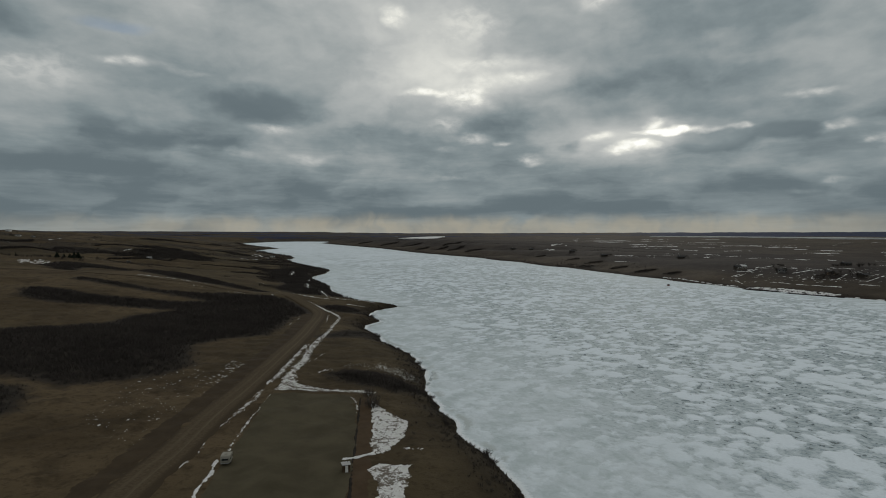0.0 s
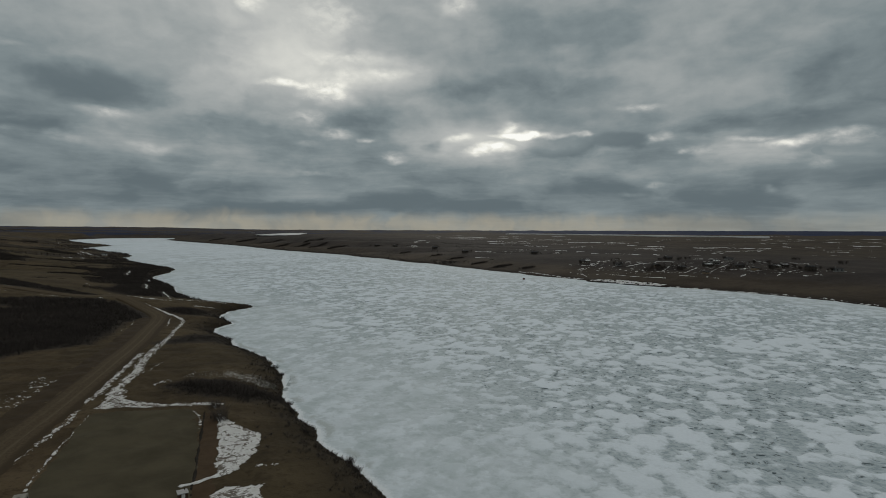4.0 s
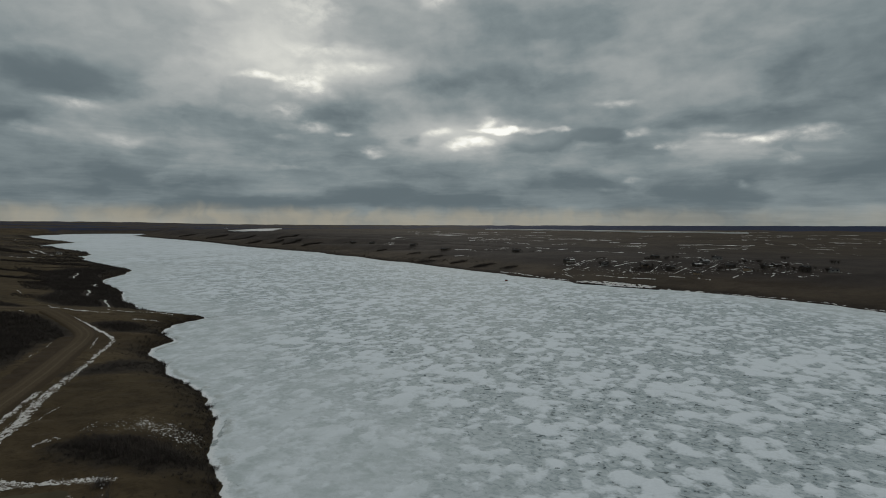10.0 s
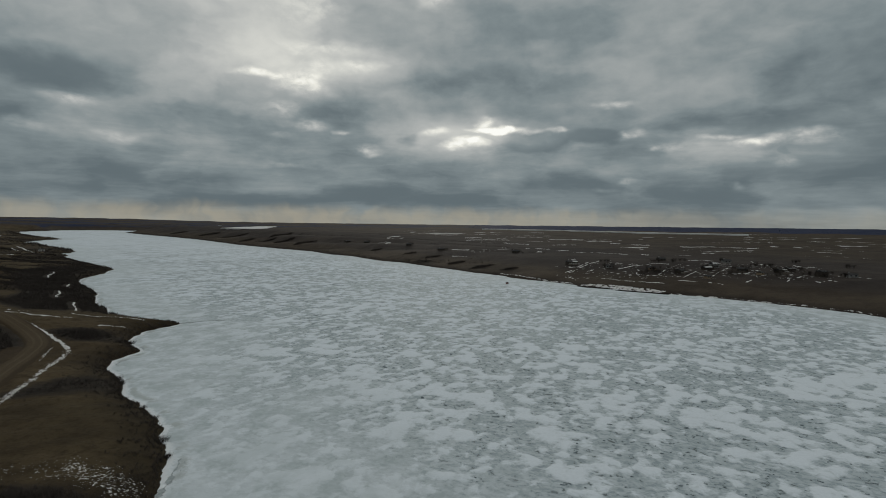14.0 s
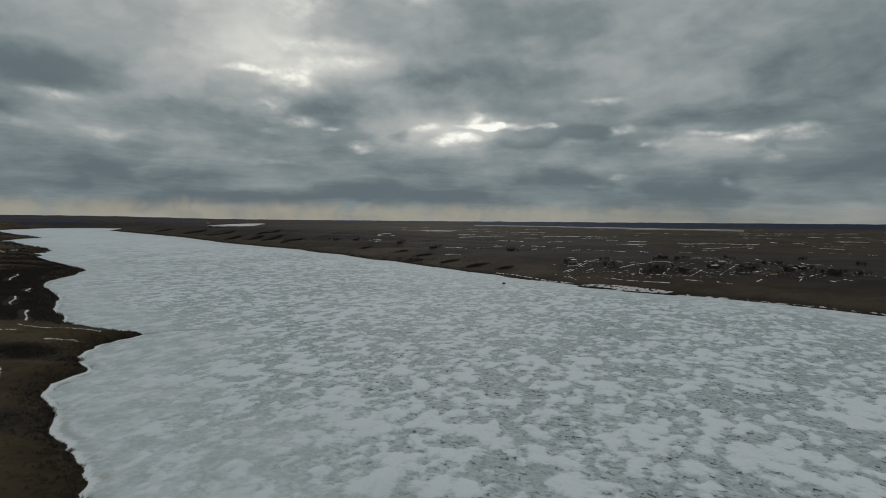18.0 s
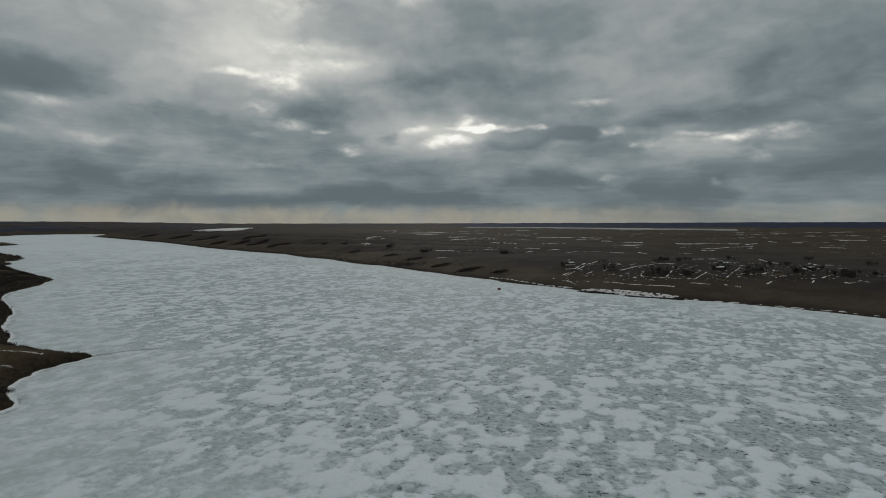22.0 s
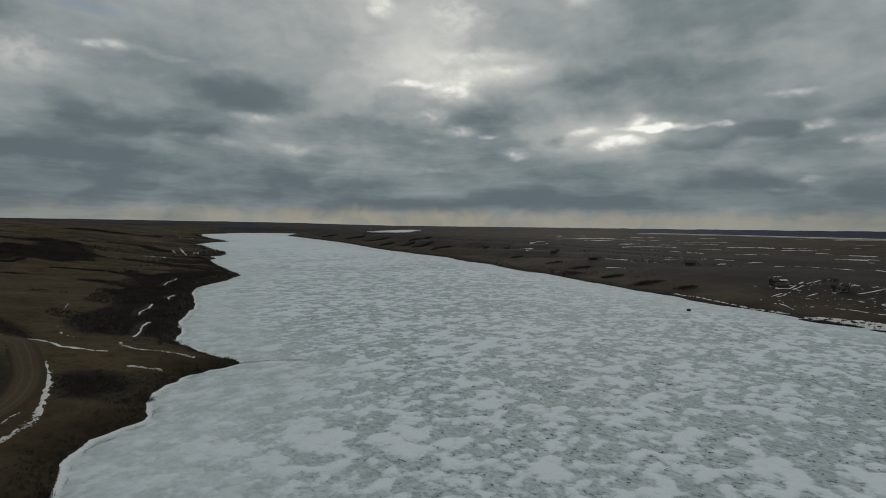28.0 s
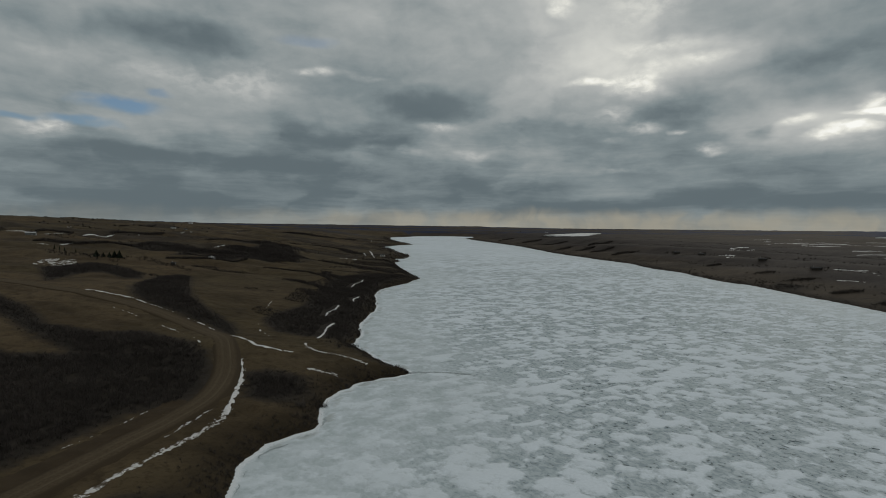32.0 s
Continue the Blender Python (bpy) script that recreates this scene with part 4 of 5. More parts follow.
for g in GULLY_SNOW:
    snow_bank("snow lying along a brushy gully", g, 0.75, step=0.25, rag=0.45, size=2.4, thick=0.4, slope=0.5, sink=0.47)
snow_bank("snow in the ruts of the track on the point", [(-161, 239), (-156, 235), (-150, 233.7), (-141, 236), (-129, 236.3)], 1.1, step=0.16, rag=1.1, size=0.7, sink=0.55, mat=TUFTED_SNOW)
snow_bank("small patch of snow on the point", [(-136, 219), (-132, 220.5), (-128.5, 222)], 1.6, step=0.16, rag=1.5, size=0.7, sink=0.58, mat=TUFTED_SNOW)
snow_bank("fine specks of snow along the brush", [(-64.5, 100.5), (-58, 101), (-52, 98.5), (-49.5, 95), (-52, 92.5), (-60, 95.5), (-65, 97.5)], step=0.1, rag=0.9, size=0.26, sink=0.67, cap=0.1, mat=TUFTED_SNOW)
snow_bank("fine specks of snow along the brush", [(-74, 98), (-65, 103.5), (-56, 102.5), (-48, 97), (-47, 92), (-53, 91), (-62, 94.5), (-72, 91)], step=0.1, rag=0.9, size=0.24, sink=0.79, cap=0.1, mat=TUFTED_SNOW)
snow_bank("scraps of snow in the grass before the brush", [(-75.5, 86), (-74, 90)], 1.4, step=0.17, rag=1.4, size=0.5, sink=0.68, cap=0.2, mat=TUFTED_SNOW)
snow_bank("long strip of snow on the upper field", [(-738, 320), (-736, 352), (-738, 375), (-752, 409), (-773, 443)], 2.6, step=1.4, rag=3.0, size=8, thick=0.6, slope=0.3)
for ax, ay, bx, by in ((-773, 443, -838, 509), (-1057, 486, -1063, 508), (-585, 316, -591, 329), (-590, 333, -585, 341), (-879, 592, -868, 610), (-571, 463, -571, 474), (-574, 290, -576, 303), (-1073, 836, -1078, 850)):
    snow_bank("small strip of old snow on the upland", [(ax, ay), ((ax + bx) / 2 - 1, (ay + by) / 2), (bx, by)], 1.2, step=0.8, rag=1.8, size=4, thick=0.6, slope=0.4)
snow_bank("drifted snow over the garden plots", [(-420, 240), (-447, 255), (-445, 274), (-420, 266)], step=0.6, rag=2.0, size=1.6, thick=0.4, slope=0.3, sink=0.66, cap=0.3, mat=TUFTED_SNOW)


# ---- brush ----
def twigs(points, tall, seed, stems=14, wide=0.03, spread_=0.55):
    """Leafless brush: at each place a spray of thin tapering stems with side shoots."""
    rng = np.random.default_rng(seed)
    p = np.asarray(points, float)
    n = len(p)
    h = (np.asarray(tall, float) * np.ones(n))[:, None] * rng.uniform(0.55, 1.2, (n, 1))
    a = rng.uniform(0, 2 * math.pi, (n, stems))
    lean = rng.uniform(0.05, spread_, (n, stems))
    reach = h * rng.uniform(0.5, 1.0, (n, stems))
    base = p[:, None, :] + np.stack([rng.normal(0, 0.22, (n, stems)) * h, rng.normal(0, 0.22, (n, stems)) * h, np.full((n, stems), -0.15)], -1)
    tip = base + np.stack([np.cos(a) * lean * reach, np.sin(a) * lean * reach, reach], -1)
    turn = rng.uniform(0, math.pi, (n, stems))
    across = np.stack([np.cos(turn), np.sin(turn), 0 * turn], -1) * (wide * h)[..., None]
    tris = [np.stack([base - across, base + across, tip], 2)]
    for f in (0.35, 0.6):
        root = base + (tip - base) * f
        b = rng.uniform(0, 2 * math.pi, (n, stems))
        end = root + np.stack([np.cos(b) * reach * 0.4, np.sin(b) * reach * 0.4, reach * rng.uniform(0.1, 0.4, (n, stems))], -1)
        tris.append(np.stack([root - across * 0.7, root + across * 0.7, end], 2))
    verts = np.concatenate(tris, 1).reshape(-1, 3)
    return verts, np.arange(len(verts)).reshape(-1, 3)


def open_ground(x, y):
    """Away from the road and from the snow in the gullies."""
    ok = line_distance(x, y, np.array(ROAD, float)) > 6.0
    for g in GULLY_SNOW:
        ok &= line_distance(x, y + 1.0, np.array(g, float)) > 2.4
    return ok


def scatter(ring, spacing, seed, clump=9.0, fill=0.45):
    """Random places within a ring, thinned into clumps, on the ground."""
    rng, ring = np.random.default_rng(seed), np.array(ring, float)
    lo, hi = ring.min(0) - 4, ring.max(0) + 4
    n = int((hi[0] - lo[0]) * (hi[1] - lo[1]) / spacing ** 2)
    x, y = rng.uniform(lo[0], hi[0], n), rng.uniform(lo[1], hi[1], n)
    depth = line_distance(x, y, np.concatenate([ring, ring[:1]])) * np.where(inside(x, y, ring), 1, -1)
    ok = (depth + clump * (grain(x, y, clump) - 0.5) > rng.exponential(2.6, n) - 1.4) & (grain(x + 300, y, clump * 0.6) < 1 - fill * 0.5) & (surface(x, y, SHORE) > 0.8)
    ok &= open_ground(x, y)
    size = np.clip(0.3 + np.maximum(depth, 0)[ok] / 9, 0, 1)
    return np.stack([x[ok], y[ok], surface(x[ok], y[ok])], 1), size


for k, (ring, spacing, tall) in enumerate(THICKETS):
    spots, size = scatter(ring, 0.75 * spacing, 40 + k)
    me = mesh_from("thicket", *twigs(spots, tall * size, 70 + k), TWIG)
    tagged(new("thicket", me), "dense dark leafless brush on the slope", "brush", "thickets of the west bank", "stuff")


# ---- brush along the shores and on the slopes ----
def along(line, spacing, inland, seed, ahead=1.0):
    """Places scattered beside a line, on its landward side."""
    rng, line = np.random.default_rng(seed), np.asarray(line, float)
    out = []
    for (ax, ay), (bx, by) in zip(line[:-1], line[1:]):
        span = math.hypot(bx - ax, by - ay)
        n = max(1, int(span / spacing))
        f, o = rng.random(n), rng.exponential(inland, n)
        out.append(np.stack([ax + f * (bx - ax) - ahead * o * (by - ay) / span, ay + f * (by - ay) + ahead * o * (bx - ax) / span], 1))
    p = np.concatenate(out)
    p = p[(surface(p[:, 0], p[:, 1], SHORE) > 0.15) & open_ground(p[:, 0], p[:, 1])]
    return np.column_stack([p, surface(p[:, 0], p[:, 1])])


near = WEST[(WEST[:, 1] > 20) & (WEST[:, 1] < 262)]
tagged(new("shore_brush", mesh_from("shore_brush", *twigs(along(near, 0.10, 2.6, 3), 0.85, 4, 9, 0.045), TWIG)), "low dark leafless brush along the bank", "brush", "shore brush", "stuff")
tagged(new("shore_reeds", mesh_from("shore_reeds", *twigs(along(near, 0.5, 1.0, 13), 0.5, 14, 8, 0.05, 0.3), REED)), "dry brown reeds at the ice edge", "reeds", "shore brush", "stuff")
mid = WEST[(WEST[:, 1] > 255) & (WEST[:, 1] < 620)]
tagged(new("shore_brush", mesh_from("shore_brush", *twigs(along(mid, 0.35, 5.0, 5), 1.8, 6, 10, 0.05), TWIG)), "dark leafless brush along the steep bank", "brush", "shore brush", "stuff")
far = WEST[WEST[:, 1] > 600]
tagged(new("shore_brush", mesh_from("shore_brush", *twigs(along(far, 1.2, 14.0, 7), 2.6, 8, 7, 0.09), TWIG)), "far dark brush along the western shore", "brush", "shore brush", "stuff")
e_near = EAST[EAST[:, 1] < 640]
tagged(new("shore_brush", mesh_from("shore_brush", *twigs(along(e_near[e_near[:, 1] > 150], 0.6, 1.8, 9), 1.0, 10, 8, 0.08), TWIG)), "low dark brush along the eastern shore", "brush", "shore brush", "stuff")
e_far = EAST[(EAST[:, 1] >= 600)]
tagged(new("shore_brush", mesh_from("shore_brush", *twigs(along(e_far, 1.2, 5.0, 11), 1.8, 12, 6, 0.10), TWIG)), "far dark brush along the eastern shore", "brush", "shore brush", "stuff")


# strips of brush across the slopes, with their width and height
HEDGES = [
    ([(-645, 318), (-592, 325)], 7, 2.6), ([(-588, 327), (-572, 365), (-585, 410), (-540, 430), (-504, 443)], 5, 2.6), ([(-461, 349), (-441, 376), (-444, 413)], 3, 2.2),
    ([(-704, 538), (-681, 593)], 5, 2.6), ([(-889, 496), (-855, 552)], 8, 3.2), ([(-1172, 636), (-1283, 753)], 8, 3.2), ([(-767, 358), (-770, 394)], 6, 2.8),
    ([(-717, 692), (-689, 739), (-554, 679)], 9, 2.8), ([(-387, 392), (-365, 421), (-288, 384)], 2.5, 1.6), ([(-337, 376), (-291, 364), (-250, 346)], 5, 1.8),
    ([(-279, 340), (-238, 322)], 4, 1.7), ([(-358, 431), (-320, 413), (-286, 415)], 6, 1.9), ([(-452, 517), (-393, 510), (-329, 487)], 6, 2.0),
    ([(-1119, 1008), (-1036, 1044), (-956, 1087)], 14, 3.0), ([(-683, 550), (-681, 602), (-629, 613)], 7, 2.6), ([(-560, 478), (-520, 486), (-470, 478), (-445, 440)], 14, 2.4),
    # and down the far eastern bank
    ([(-351, 1043), (-334, 1051)], 9, 2.6), ([(-309, 987), (-291, 1019)], 9, 2.6), ([(-254, 928), (-238, 957)], 9, 2.6), ([(-629, 1377), (-576, 1362)], 9, 2.6),
    ([(-509, 1236), (-468, 1257)], 9, 2.6), ([(-344, 1074), (-334, 1150)], 9, 2.6), ([(-774, 1521), (-736, 1517)], 9, 2.6), ([(-414, 1097), (-394, 1094)], 9, 2.6),
    ([(-22, 640), (-9, 647)], 6, 1.8), ([(-50, 684), (-39, 687)], 6, 1.8), ([(3, 572), (17, 580)], 6, 1.8), ([(27, 530), (45, 541)], 6, 1.8),
    ([(54, 508), (66, 512)], 6, 1.8), ([(-104, 762), (-93, 775)], 6, 1.8),
]
for k, (line, wide_, tall) in enumerate(HEDGES):
    rng = np.random.default_rng(210 + k)
    path = smooth_line(line, 0.5)
    count = int(len(path) * (1.6 + 0.5 * wide_))
    spots = path[rng.integers(0, len(path), count)] + rng.normal(0, 0.5, (count, 2)) * wide_ * (0.35 + grain(path[:, 0], path[:, 1], 14)[rng.integers(0, len(path), count)])[:, None]
    spots = spots[open_ground(spots[:, 0], spots[:, 1]) & (surface(spots[:, 0], spots[:, 1], SHORE) > 2)]
    me = mesh_from("brush_strip", *twigs(np.column_stack([spots, surface(spots[:, 0], spots[:, 1])]), tall, 230 + k, 8, 0.06), TWIG)
    tagged(new("brush_strip", me), "strip of dark leafless brush across the slope", "brush", "brush strips of the slopes", "stuff")


def hill_brush(count, lo, hi, seed, tall, rule, label, mat=None, stems=7, wide=0.07):
    rng = np.random.default_rng(seed)
    x, y = rng.uniform(lo[0], hi[0], count), rng.uniform(lo[1], hi[1], count)
    ok = rule(x, y, surface(x, y, SHORE))
    ok &= open_ground(x, y)
    p = np.column_stack([x[ok], y[ok], surface(x[ok], y[ok])])
    tagged(new("hillside_brush", mesh_from("hillside_brush", *twigs(p, tall, seed + 1, stems, wide), mat or TWIG)), label, "brush", "hillside brush", "stuff")


def on_west(x, y, d):
    return line_distance(x, y, WEST[::3]) < line_distance(x, y, EAST[::3])


# twigs of the far woods, their base colour blued to stand for haze
HAZY_TWIG = mottled("far_haze_blue_twigs", (0.014, 0.020, 0.042), (0.024, 0.032, 0.060), 0.02, 0.95, 5.0, 0.02)
hill_brush(60000, (-480, 262), (-150, 640), 101, 1.2, lambda x, y, d: (d > 3) & (d < 260) & (gully_wave(x, y, d) + 2.0 * (grain(x, y, 55) - 0.5) < -1.15 + (d < 50) * 1.4), "dark brush in the gullies of the slope")
hill_brush(36000, (-1250, 420), (-380, 1500), 103, 1.9, lambda x, y, d: (d > 4) & (d < 420) & (grain(x, y, 120) + 0.25 * grain(x, y, 30) > 0.605 + 0.0004 * d) & on_west(x, y, d), "dark brush over the far western slopes")
hill_brush(16000, (-1200, -60), (-330, 560), 105, 2.6, lambda x, y, d: (d > 180) & (np.abs(grain(x, y, 170, 2) - 0.47) < 0.022), "hedges and strips of dark brush between fields")
hill_brush(30000, (-900, 560), (120, 1750), 109, 1.7, lambda x, y, d: (d > 3) & (d < 260) & ~on_west(x, y, d) & (np.sin((0.6 * x + 0.8 * y) / 13 + 1.2 * np.sin((0.6 * x + 0.8 * y) / 47)) + 1.6 * (grain(x, y, 50) - 0.5) < -0.55), "dark brush in the gullies of the far eastern bank")
hill_brush(16000, (-2600, 1500), (3400, 4600), 113, 1.3, lambda x, y, d: (d > 30) & (surface(x, y, HAZY_WOOD) > 0.45), "far woods on the plain, with blue-grey haze in their colour", HAZY_TWIG, stems=4, wide=0.7)
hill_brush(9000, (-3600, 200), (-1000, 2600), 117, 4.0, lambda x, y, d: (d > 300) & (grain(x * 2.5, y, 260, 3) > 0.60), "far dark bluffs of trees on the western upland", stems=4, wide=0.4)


# ---- snow strips on the eastern fields, and far ponds ----
FIELD_SNOW_A = [(35, 975, 65, 990), (55, 908, 107, 909), (89, 831, 121, 793), (65, 704, 87, 712), (104, 702, 131, 688), (153, 777, 190, 792), (134, 662, 153, 678), (109, 642, 118, 641),
                (144, 622, 166, 645), (172, 648, 209, 625), (280, 816, 299, 798), (227, 630, 229, 614), (328, 761, 406, 737), (402, 725, 428, 743), (348, 674, 372, 664), (301, 640, 313, 636), (303, 692, 326, 696)]
FIELD_SNOW_B = [(464, 680, 476, 656), (454, 597, 458, 587), (574, 790, 618, 795), (488, 762, 492, 748), (609, 913, 634, 896), (229, 882, 273, 894), (176, 924, 229, 935), (255, 839, 270, 836),
                (236, 738, 260, 725), (228, 516, 260, 522), (22, 687, 30, 689), (461, 771, 468, 765), (-21, 1072, 28, 1109), (35, 895, 61, 900), (-91, 812, -85, 834), (-97, 900, -75, 959)]
FIELD_SNOW_C = [(-63, 1190, 35, 1165), (-105, 979, -84, 995), (-106, 861, -87, 849), (7, 700, 28, 683), (250, 738, 275, 737), (7, 632, 24, 621), (186, 928, 272, 920), (105, 634, 114, 632)]
for ax, ay, bx, by in FIELD_SNOW_A + FIELD_SNOW_B + FIELD_SNOW_C:
    far_off = math.hypot(ax, ay) / 500
    snow_bank("thin strip of old snow on the field", [(ax, ay), ((ax + bx) / 2, (ay + by) / 2 + 2 * far_off), (bx, by)], 0.48 * far_off ** 2, step=0.6 * far_off, rag=0.8 * far_off, size=6 * far_off, thick=0.6, slope=0.4, sink=0.47, mat=BRIGHT_SNOW)
YARD_SNOW_A = [[(99, 462), (109, 469), (119, 484), (133, 502), (148, 520), (158, 520)],
                [(119, 463), (131, 474)],
                [(147, 464), (159, 471), (178, 479)],
                [(160, 451), (154, 443), (152, 436), (158, 429), (165, 427), (172, 436), (179, 447)],
                [(122, 430), (135, 416), (159, 400)],
                [(164, 423), (176, 419), (180, 415), (197, 432)],
                [(229, 516), (251, 515)],
                [(172, 405), (183, 397)],
                [(98, 448), (102, 443), (103, 432)],
                [(129, 453), (138, 451)],
                [(106, 490), (118, 488), (124, 496)],
                [(153, 493), (158, 490)],
                [(182, 489), (195, 478)],
                [(188, 464), (190, 449)]]
YARD_SNOW_B = [[(192, 414), (196, 407), (209, 422), (230, 447)],
                [(216, 421), (218, 416), (228, 415), (243, 427), (237, 434)],
                [(288, 516), (275, 484), (274, 465)],
                [(226, 400), (244, 409)],
                [(236, 394), (244, 388), (250, 390), (263, 399)],
                [(295, 465), (294, 454), (307, 448)],
                [(250, 376), (252, 371), (261, 374), (262, 369)],
                [(231, 468), (238, 455)],
                [(237, 492), (244, 496)],
                [(233, 377), (241, 386)],
                [(212, 387), (219, 393)],
                [(189, 394), (194, 385)],
                [(264, 393), (272, 387)],
                [(101, 503), (107, 497), (113, 491), (120, 491), (133, 509)],
                [(93, 458), (109, 474)],
                [(121, 540), (131, 538)],
                [(100, 448), (103, 436)]]
for k, line in enumerate(YARD_SNOW_A + YARD_SNOW_B):
    snow_bank("ridge of old snow along a yard or drive", line, (0.55, 0.8, 0.65)[k % 3], step=0.4, rag=1.0, size=1.8, thick=0.4, mat=BRIGHT_SNOW, slope=0.4, sink=0.54, streak=2.0)
snow_bank("snow-covered inlet behind a reed bar", [(101, 417), (125, 404), (142, 389), (152, 376), (147, 374), (126, 389), (114, 402), (102, 412)], step=0.5, rag=1.6, size=2.6, thick=0.3, slope=0.3, sink=0.66, cap=0.9)
for k in range(16):
    rng = random.Random(900 + k)
    cx, cy = rng.uniform(-80, 1100), rng.uniform(820, 1500)
    turn, span = rng.uniform(-0.5, 0.25), rng.uniform(20, 70) * cy / 700
    s = cy / 500
    snow_bank("thin strip of old snow on the far field", [(cx - span * math.cos(turn), cy - span * math.sin(turn)), (cx, cy + 4), (cx + span * math.cos(turn), cy + span * math.sin(turn))], 0.4 * s ** 2, step=1.2 * s, rag=1.5 * s, size=8 * s, thick=0.8, slope=0.3, mat=THIN_SNOW)

for line in ([(322, 748), (370, 740), (419, 729)], [(309, 661), (350, 678), (388, 689)], [(173, 923), (205, 925), (236, 922)], [(544, 1000), (580, 975), (613, 946)], [(273, 824), (300, 826)]):
    snow_bank("thin strip of old snow on the far field", line, 1.4, step=1.4, rag=2.2, size=7, thick=0.8, slope=0.3, mat=THIN_SNOW)
for k in range(34):
    rng = random.Random(950 + k)
    cy = rng.uniform(610, 1000)
    cx = cy * rng.uniform(0.02, 1.05)
    turn, span, s = -math.atan2(cx, cy) * rng.uniform(0.6, 1.2), rng.uniform(8, 34), cy / 500
    snow_bank("thin strip of old snow on the far field", [(cx - span * math.cos(turn), cy - span * math.sin(turn)), (cx, cy + 3), (cx + span * math.cos(turn), cy + span * math.sin(turn))], 0.3 * s ** 2, step=0.9 * s, rag=1.3 * s, size=4 * s, thick=0.8, slope=0.3, mat=THIN_SNOW)

snow_bank("scattered scraps of snow through the village", [(95, 440), (120, 510), (290, 470), (290, 375), (240, 385), (180, 410)], step=0.6, rag=1.0, size=2.2, sink=0.735, cap=0.0, thick=0.3, slope=0.5, mat=THIN_SNOW)
snow_bank("broken shore ice and snow along the bank", [(50, 492), (72, 455), (98, 424)], 1.2, step=0.6, rag=1.6, size=2.2, sink=0.55, thick=0.4, slope=0.5)
snow_bank("broken shore ice and snow along the bank", [(152, 372), (180, 350), (206, 324), (224, 300), (234, 274)], 0.8, step=0.6, rag=1.4, size=2.2, sink=0.56, thick=0.4, slope=0.5)


def pond(ring, label):
    me = bpy.data.meshes.new("pond")
    z = max(float(surface(x, y)) for x, y in ring) + 0.6
    me.from_pydata([(x, y, z) for x, y in ring] + [(x, y, z - 4) for x, y in ring], [], [tuple(range(len(ring)))] + [(i, i + len(ring), (i + 1) % len(ring) + len(ring), (i + 1) % len(ring)) for i in range(len(ring))])
    me.materials.append(SNOW)
    tagged(new("pond", me), label, "pond", kind="structure")


pond([(-640, 1530), (-575, 1470), (-507, 1440), (-520, 1560), (-590, 1800), (-690, 2190), (-740, 2120), (-700, 1850)], "far frozen pond on the plain")
pond([(130, 1920), (340, 1770), (430, 1620), (515, 1490), (590, 1390), (735, 1310), (760, 1360), (615, 1450), (535, 1570), (445, 1710), (350, 1840), (150, 1990)], "far frozen slough on the plain")

hill_brush(900, (-440, 315), (-375, 365), 119, 1.5, lambda x, y, d: grain(x, y, 14) > 0.60, "small clumps of dark brush on the open slope")


# ---- things with parts ----
def part(name, bm, mat, parent, label=""):
    me = bpy.data.meshes.new(name)
    bm.to_mesh(me)
    bm.free()
    me.materials.append(mat)
    ob = new(name, me)
    ob.parent = parent
    return tagged(ob, label)


def root(name, label, category, x, y, turn=0.0, z=None, group=""):
    ob = new(name)
    ob.matrix_world = pose(x, y, float(surface(x, y)) if z is None else z, 0, 0, turn)
    return tagged(ob, label, category, group)


def block(x0, y0, z0, x1, y1, z1, bevel=0.0, bm=None):
    bm = bm or bmesh.new()
    m = Matrix.LocRotScale(((x0 + x1) / 2, (y0 + y1) / 2, (z0 + z1) / 2), None, (x1 - x0, y1 - y0, z1 - z0))
    made = bmesh.ops.create_cube(bm, size=1.0, matrix=m)
    if bevel:
        edges = list({e for v in made["verts"] for e in v.link_edges})
        bmesh.ops.bevel(bm, geom=edges, offset=bevel, segments=2, affect="EDGES")
    return bm


def tube(p, q, r, r2=None, sides=10, bm=None):
    bm = bm or bmesh.new()
    p, q = Vector(p), Vector(q)
    m = Matrix.Translation((p + q) / 2) @ (q - p).to_track_quat("Z", "Y").to_matrix().to_4x4()
    bmesh.ops.create_cone(bm, cap_ends=True, segments=sides, radius1=r, radius2=r if r2 is None else r2, depth=(q - p).length, matrix=m)
    return bm


def prism(profile, y0, y1):
    """A solid with that outline in x and z, from y0 to y1."""
    bm = bmesh.new()
    a = [bm.verts.new((x, y0, z)) for x, z in profile]
    b = [bm.verts.new((x, y1, z)) for x, z in profile]
    bm.faces.new(a)
    bm.faces.new(b[::-1])
    for i in range(len(a)):
        j = (i + 1) % len(a)
        bm.faces.new((a[i], b[i], b[j], a[j]))
    bmesh.ops.recalc_face_normals(bm, faces=bm.faces)
    return bm


def turf_top(x, y):
    return float(surface(x, y)) + 0.06


# camper trailer on the lawn
camper = root("camper_trailer", "old off-white camper trailer parked on the lawn", "camper trailer", -58.8, 26.7, 27, turf_top(-58.8, 26.7))
profile = [(-1.45, 0.5), (-1.55, 0.8), (-1.5, 1.5), (-1.3, 2.0), (-1.05, 2.12), (1.2, 2.12), (1.42, 2.02), (1.52, 1.4), (1.45, 0.7), (1.35, 0.5)]
shell = prism(profile, -1.08, 1.08)
bmesh.ops.bevel(shell, geom=list(shell.edges), offset=0.07, segments=2, affect="EDGES")
bmesh.ops.rotate(shell, verts=shell.verts, cent=(0, 0, 0), matrix=Matrix.Rotation(radians(90), 3, "Z"))
part("body", shell, WHITE_METAL, camper)
part("rear_window", block(-0.72, -1.60, 1.15, 0.72, -1.50, 1.55, 0.03), DARK_GLASS, camper, "dark rear window")
